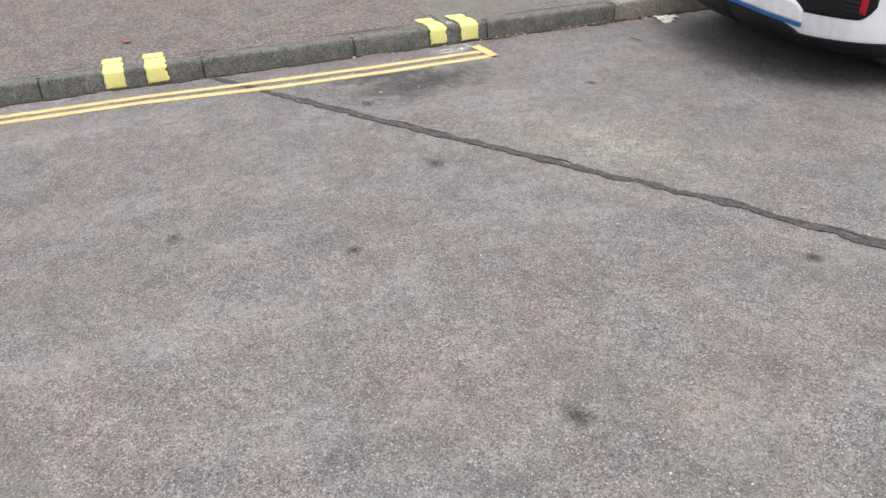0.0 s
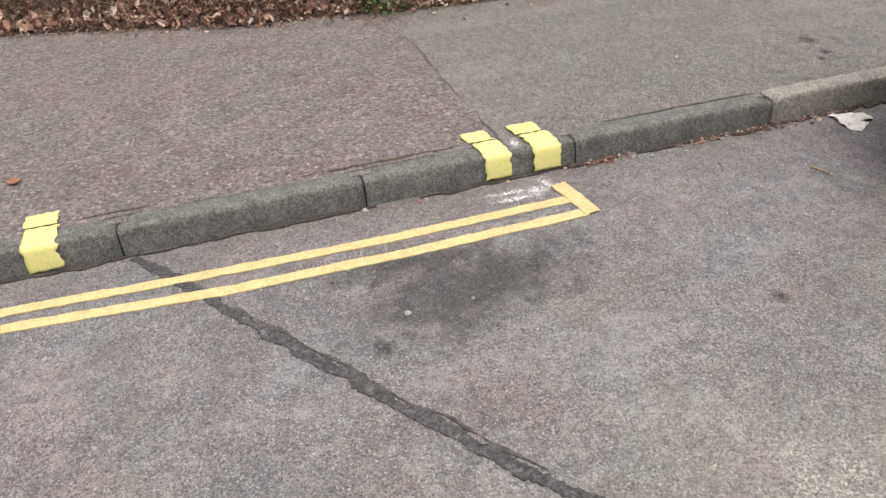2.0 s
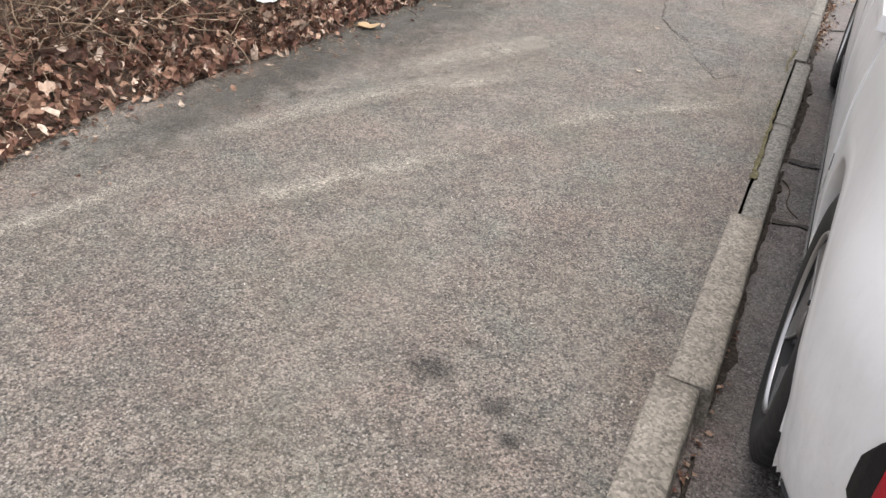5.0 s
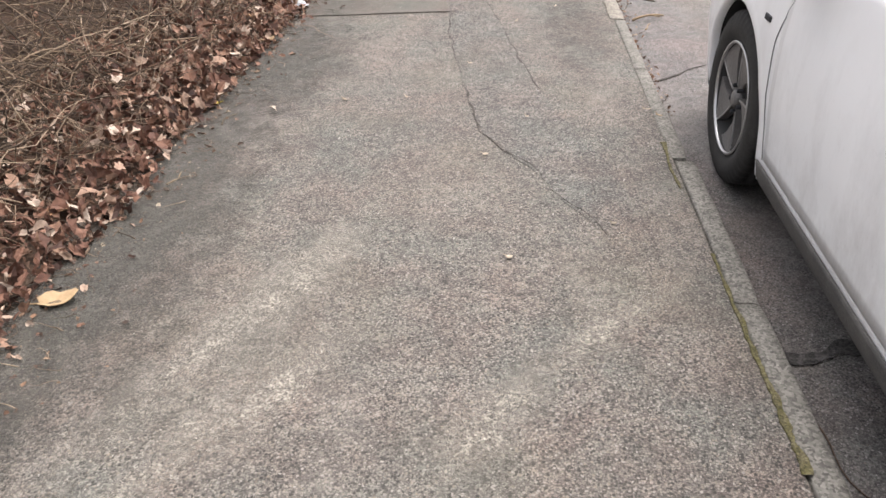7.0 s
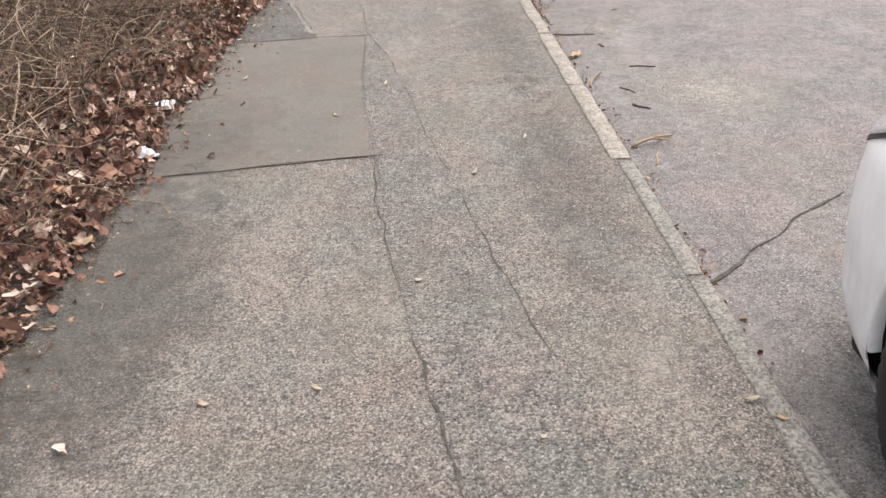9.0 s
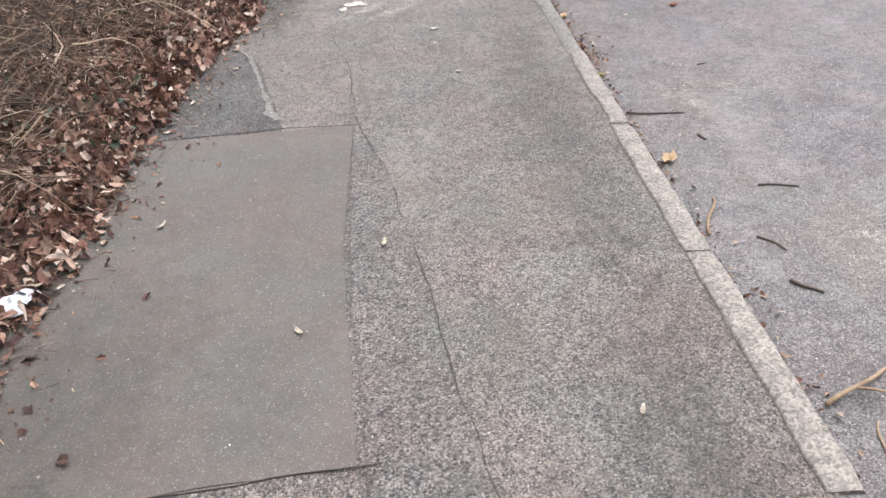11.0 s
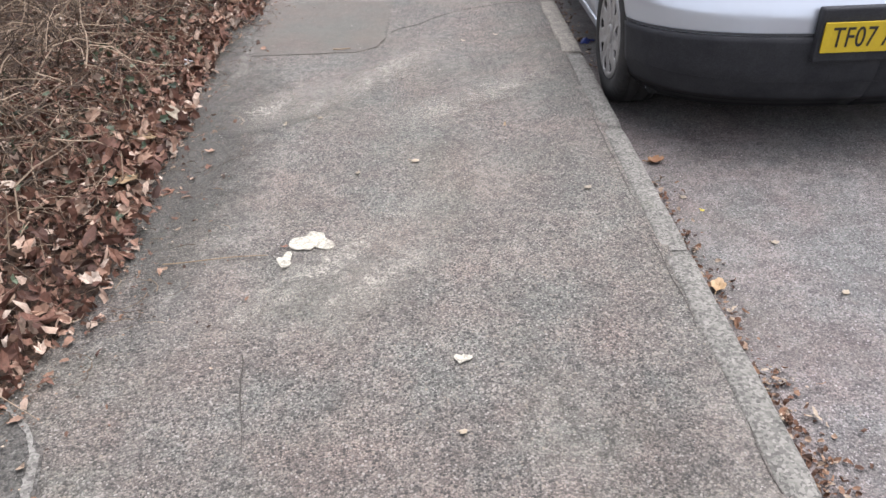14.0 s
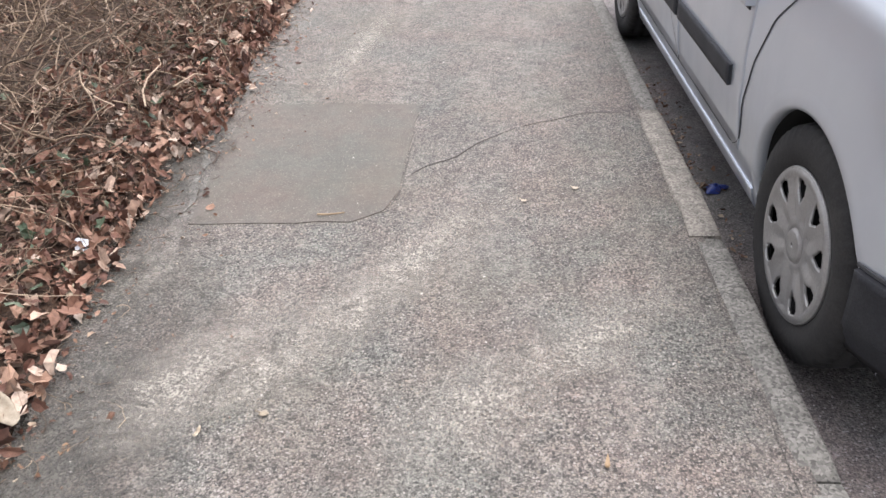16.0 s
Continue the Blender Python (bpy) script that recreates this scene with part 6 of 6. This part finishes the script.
leaf(-1.75, 10.8, 0.04, LEAF_RUST, "reddish leaf lying flat on the pavement", 0.006, 15, 0.3, 5, 13)
leaf(-1.92, 11.9, 0.045, LEAF_PALE, "pale leaf on the leaf litter", bank_z(-1.92, 11.9) + 0.015, 80, 0.6, 5, 14)
leaf(-1.69, 11.32, 0.03, LEAF_ORANGE, "small orange leaf on the pavement", 0.006, 100, 0.5, 3, 15)
leaf(-1.74, 9.41, 0.022, LEAF_PALE, DRY, 0.009, 30, 0.9, 3, 16)
leaf(-0.85, 10.98, 0.03, LEAF_PALE, "pale crumpled leaf on the pavement", 0.006, 10, 0.6, 5, 17)
leaf(-1.06, 10.9, 0.022, LEAF_PALE, DRY, 0.006, 70, 0.6, 3, 18)
leaf(-0.24, 10.72, 0.024, LEAF_PALE, DRY, 0.006, 40, 0.6, 5, 19)
leaf(-0.64, 9.17, 0.026, LEAF_PALE, DRY, 0.006, 140, 0.6, 3, 20)
leaf(-0.73, 9.6, 0.018, LEAF_PALE, DRY, 0.006, 20, 0.6, 3, 21)
leaf(-1.22, 7.3, 0.026, LEAF_PALE, "small curled pale leaf on the repair patch", 0.010, -50, 1.2, 3, 22, 1.4)
leaf(-0.99, 7.71, 0.026, LEAF_PALE, DRY, 0.008, 80, 1.0, 3, 23, 1.4)
leaf(-0.39, 6.92, 0.024, LEAF_PALE, DRY, 0.006, 70, 1.0, 3, 24, 1.3)
leaf(-0.63, 6.61, 0.028, LEAF_PALE, DRY, 0.006, 70, 1.0, 3, 25, 1.5)
leaf(-1.42, 5.39, 0.028, LEAF_PALE, DRY, 0.006, -30, 1.0, 3, 26, 1.4)
leaf(-1.14, 5.42, 0.022, LEAF_PALE, DRY, 0.006, -40, 1.0, 3, 27, 1.4)
leaf(-0.09, 5.27, 0.024, LEAF_PALE, "pale leaf on the kerb", 0.012, 0, 0.5, 3, 28, 1.4)
leaf(-0.05, 5.2, 0.022, LEAF_TAN, "tan leaf on the kerb", 0.014, -40, 0.5, 3, 29, 1.4)
leaf(-0.77, 4.83, 0.022, LEAF_PALE, DRY, 0.006, 10, 0.5, 5, 30)
leaf(-0.34, 4.32, 0.018, LEAF_PALE, DRY, 0.006, 10, 0.5, 3, 31)
leaf(-0.68, 4.11, 0.02, LEAF_PALE, DRY, 0.006, 10, 0.5, 3, 32)
leaf(-0.6, 5.2, 0.014, LEAF_PALE, DRY, 0.006, 10, 0.5, 3, 33)
leaf(-0.87, 5.88, 0.02, LEAF_PALE, DRY, 0.006, 10, 0.5, 3, 34)
leaf(-0.64, 1.14, 0.024, LEAF_PALE, DRY, 0.006, -40, 1.0, 3, 35, 1.6)
leaf(-0.57, -1.98, 0.04, LEAF_RUST, "dull reddish leaf on the pavement", 0.009, 50, 0.5, 3, 36)
leaf(-1.74, 7.91, 0.028, LEAF_PALE, "pale curled leaf on the repair patch", 0.011, 60, 1.0, 3, 37, 1.5)
leaf(-0.42, 12.48, 0.02, LEAF_PALE, DRY, 0.006, 0, 0.9, 3, 38)
leaf(-0.48, 11.28, 0.02, LEAF_TAN, DRY, 0.006, 80, 1.0, 3, 39, 1.5)
leaf(-1.4, 11.37, 0.02, LEAF_PALE, DRY, 0.006, 80, 1.0, 3, 40, 1.5)
leaf(-0.6, 12.4, 0.018, LEAF_PALE, DRY, 0.006, 0, 0.9, 3, 41)
leaf(-1.26, 11.43, 0.022, LEAF_PALE, "crushed pale leaf on the pavement", 0.006, 0, 0.3, 5, 42)
for gx, gy, sz, mt, tn, sd, lb in ((0.12, 8.32, 0.055, LEAF_TAN, 40, 50, "large curled tan leaf in the gutter"), (0.08, 9.28, 0.035, LEAF_YELLOW, 10, 51, "bright yellow leaf in the gutter"), (0.11, 11.11, 0.05, LEAF_ORANGE, -5, 52, "orange-tan leaf lying in the gutter"), (0.08, 10.25, 0.045, LEAF_TAN, 60, 53, "tan leaf lying in the gutter"), (0.18, 10.72, 0.018, LEAF_YELLOW, 10, 54, "small yellow leaf on the road"), (0.35, 10.49, 0.03, LEAF_PALE, 0, 55, "pale shrivelled leaf on the road"), (0.45, 10.2, 0.03, LEAF_PALE, 30, 56, "pale shrivelled leaf on the road"), (0.14, 10.82, 0.03, LEAF_PALE, -30, 57, "pale leaf scrap in the gutter"), (0.03, 0.36, 0.035, LEAF_ORANGE, 20, 58, "orange oak leaf against the kerb"), (0.05, 0.42, 0.03, LEAF_RUST, 100, 59, "rust-coloured leaf against the kerb"), (0.04, 0.87, 0.03, LEAF_ORANGE, 60, 60, "orange leaf against the kerb"), (0.05, -0.4, 0.025, LEAF_RUST, 0, 61, "rust-coloured leaf against the kerb"), (0.04, -0.02, 0.028, LEAF_TAN, 0, 62, "tan leaf against the kerb"), (0.77, 10.3, 0.04, LEAF_RUST, 0, 63, "dark shrivelled leaf on the road")):
    leaf(gx, gy, sz * 0.8, mt, lb, rd(gx), tn, 1.3, 5, sd, group="leaves in the gutter")


def scrap(name, x, y, z, rx, ry, mat, label, seed, rumple=0.02, category="litter"):
    """A rumpled sheet with a torn outline."""
    g = np.random.default_rng(seed)
    n, rings = 26, 6
    ph = g.uniform(0, 6.28, 4)
    V, F = [(0, 0, rumple)], []
    for k in range(1, rings + 1):
        f = k / rings
        for i in range(n):
            a = 2 * math.pi * i / n
            r = f * (1 + 0.28 * math.sin(2 * a + ph[0]) + 0.16 * math.sin(3 * a + ph[1]) + 0.08 * math.sin(7 * a + ph[2]))
            u, v = rx * r * math.cos(a), ry * r * math.sin(a)
            w = rumple * (0.5 + 0.9 * noise.noise(Vector((u * 22, v * 22, seed)))) * (1.15 - 0.9 * f * f) + rumple * 0.25 * noise.noise(Vector((u * 60, v * 60, seed)))
            V.append((u, v, max(0.0012, w)))
    for i in range(n):
        q = (i + 1) % n
        F.append((0, 1 + i, 1 + q))
        for k in range(rings - 1):
            F.append((1 + k * n + i, 1 + (k + 1) * n + i, 1 + (k + 1) * n + q, 1 + k * n + q))
    ob = new(name, mesh_from(name, V, F, mat, False))
    mod = ob.modifiers.new("thickness", "SOLIDIFY")
    mod.thickness = 0.001
    ob.location = (x, y, z)
    return tagged(ob, label, category)


def torn_tissue(x, y, z):
    """A flat folded tissue, two torn lobes with a split between them."""
    bm = bmesh.new()
    rim = [(-0.10, -0.05), (-0.085, 0.015), (-0.055, 0.10), (-0.015, 0.115), (0.025, 0.09), (-0.004, 0.03), (0.035, 0.06), (0.095, -0.03), (0.055, -0.06), (0.005, -0.062), (-0.055, -0.042)]
    bmesh.ops.triangulate(bm, faces=[bm.faces.new([bm.verts.new((u, v, 0)) for u, v in rim])])
    bmesh.ops.subdivide_edges(bm, edges=bm.edges[:], cuts=4, use_grid_fill=True)
    for v in bm.verts:
        p = v.co.copy()
        v.co.x += 0.005 * noise.noise(p * 70)
        v.co.y += 0.005 * noise.noise(p * 70 + Vector((4, 0, 0)))
        v.co.z = 0.003 + 0.026 * max(0.0, noise.noise(p * 30 + Vector((0, 0, 3)))) + 0.004 * abs(noise.noise(p * 80)) + 0.035 * max(0.0, -p.x - 0.03)
    bmesh.ops.recalc_face_normals(bm, faces=bm.faces[:])
    ob = part("paper_tissue", bm, PAPER, None)
    mod = ob.modifiers.new("thickness", "SOLIDIFY")
    mod.thickness = 0.001
    ob.location = (x, y, z)
    return tagged(ob, "dirty torn paper tissue lying on the road", "litter")


torn_tissue(0.135, 1.56, rd(0.135))
scrap("paper_scrap", -2.05, 7.49, bank_z(-2.05, 7.49) + 0.03, 0.07, 0.05, PLASTIC_WHITE, "white paper scrap on the leaf litter", 5, 0.03)
scrap("paper_scrap", -2.0, 6.94, bank_z(-2.0, 6.94) + 0.02, 0.06, 0.05, PLASTIC_WHITE, "crumpled white paper scrap on the leaves", 6, 0.04)
scrap("paper_scrap", -2.0, 12.13, bank_z(-2.0, 12.13) + 0.02, 0.035, 0.03, PLASTIC_WHITE, "small white paper scrap on dead leaves", 7, 0.02)
scrap("paper_scrap", -2.42, 3.6, bank_z(-2.42, 3.6) + 0.06, 0.07, 0.06, PLASTIC_WHITE, "white litter caught in the bank", 8, 0.03)
scrap("paper_scrap", -2.7, 11.2, bank_z(-2.7, 11.2) + 0.10, 0.09, 0.06, PLASTIC_WHITE, "white litter caught in the brambles", 9, 0.03)
scrap("crisp_packet", 0.12, 12.66, rd(0.12), 0.045, 0.035, PLASTIC_BLUE, "crumpled blue wrapper in the gutter", 10, 0.025)


def pebble(x, y, r, z, seed):
    bm = bmesh.new()
    bmesh.ops.create_icosphere(bm, subdivisions=2, radius=r)
    for v in bm.verts:
        v.co *= 1 + 0.35 * noise.noise(v.co * (1.3 / r) + Vector((seed, 0, 0)))
        v.co.z *= 0.6
    ob = part("pebble", bm, PEBBLE, None)
    ob.location = (x, y, z + r * 0.5)
    return tagged(ob, "small pale stone lying on the asphalt", "stone", "loose stones on the road")


for i, (px, py, pr) in enumerate(((0.74, -0.62, 0.014), (0.54, -0.92, 0.010), (0.74, -0.40, 0.009), (0.55, -1.74, 0.012), (1.0, -1.55, 0.010), (0.05, -0.37, 0.013), (0.04, -0.62, 0.016), (0.03, 0.24, 0.012), (0.07, 0.62, 0.012), (0.06, 0.7, 0.010), (0.09, 0.77, 0.009), (2.55, -0.15, 0.012), (2.7, 0.55, 0.010), (2.95, 0.62, 0.011), (2.2, 0.62, 0.010), (3.15, -0.35, 0.010), (0.3, -0.02, 0.008), (0.12, -0.9, 0.010), (0.03, 1.0, 0.012))):
    pebble(px, py, pr * 0.75, rd(px), i)
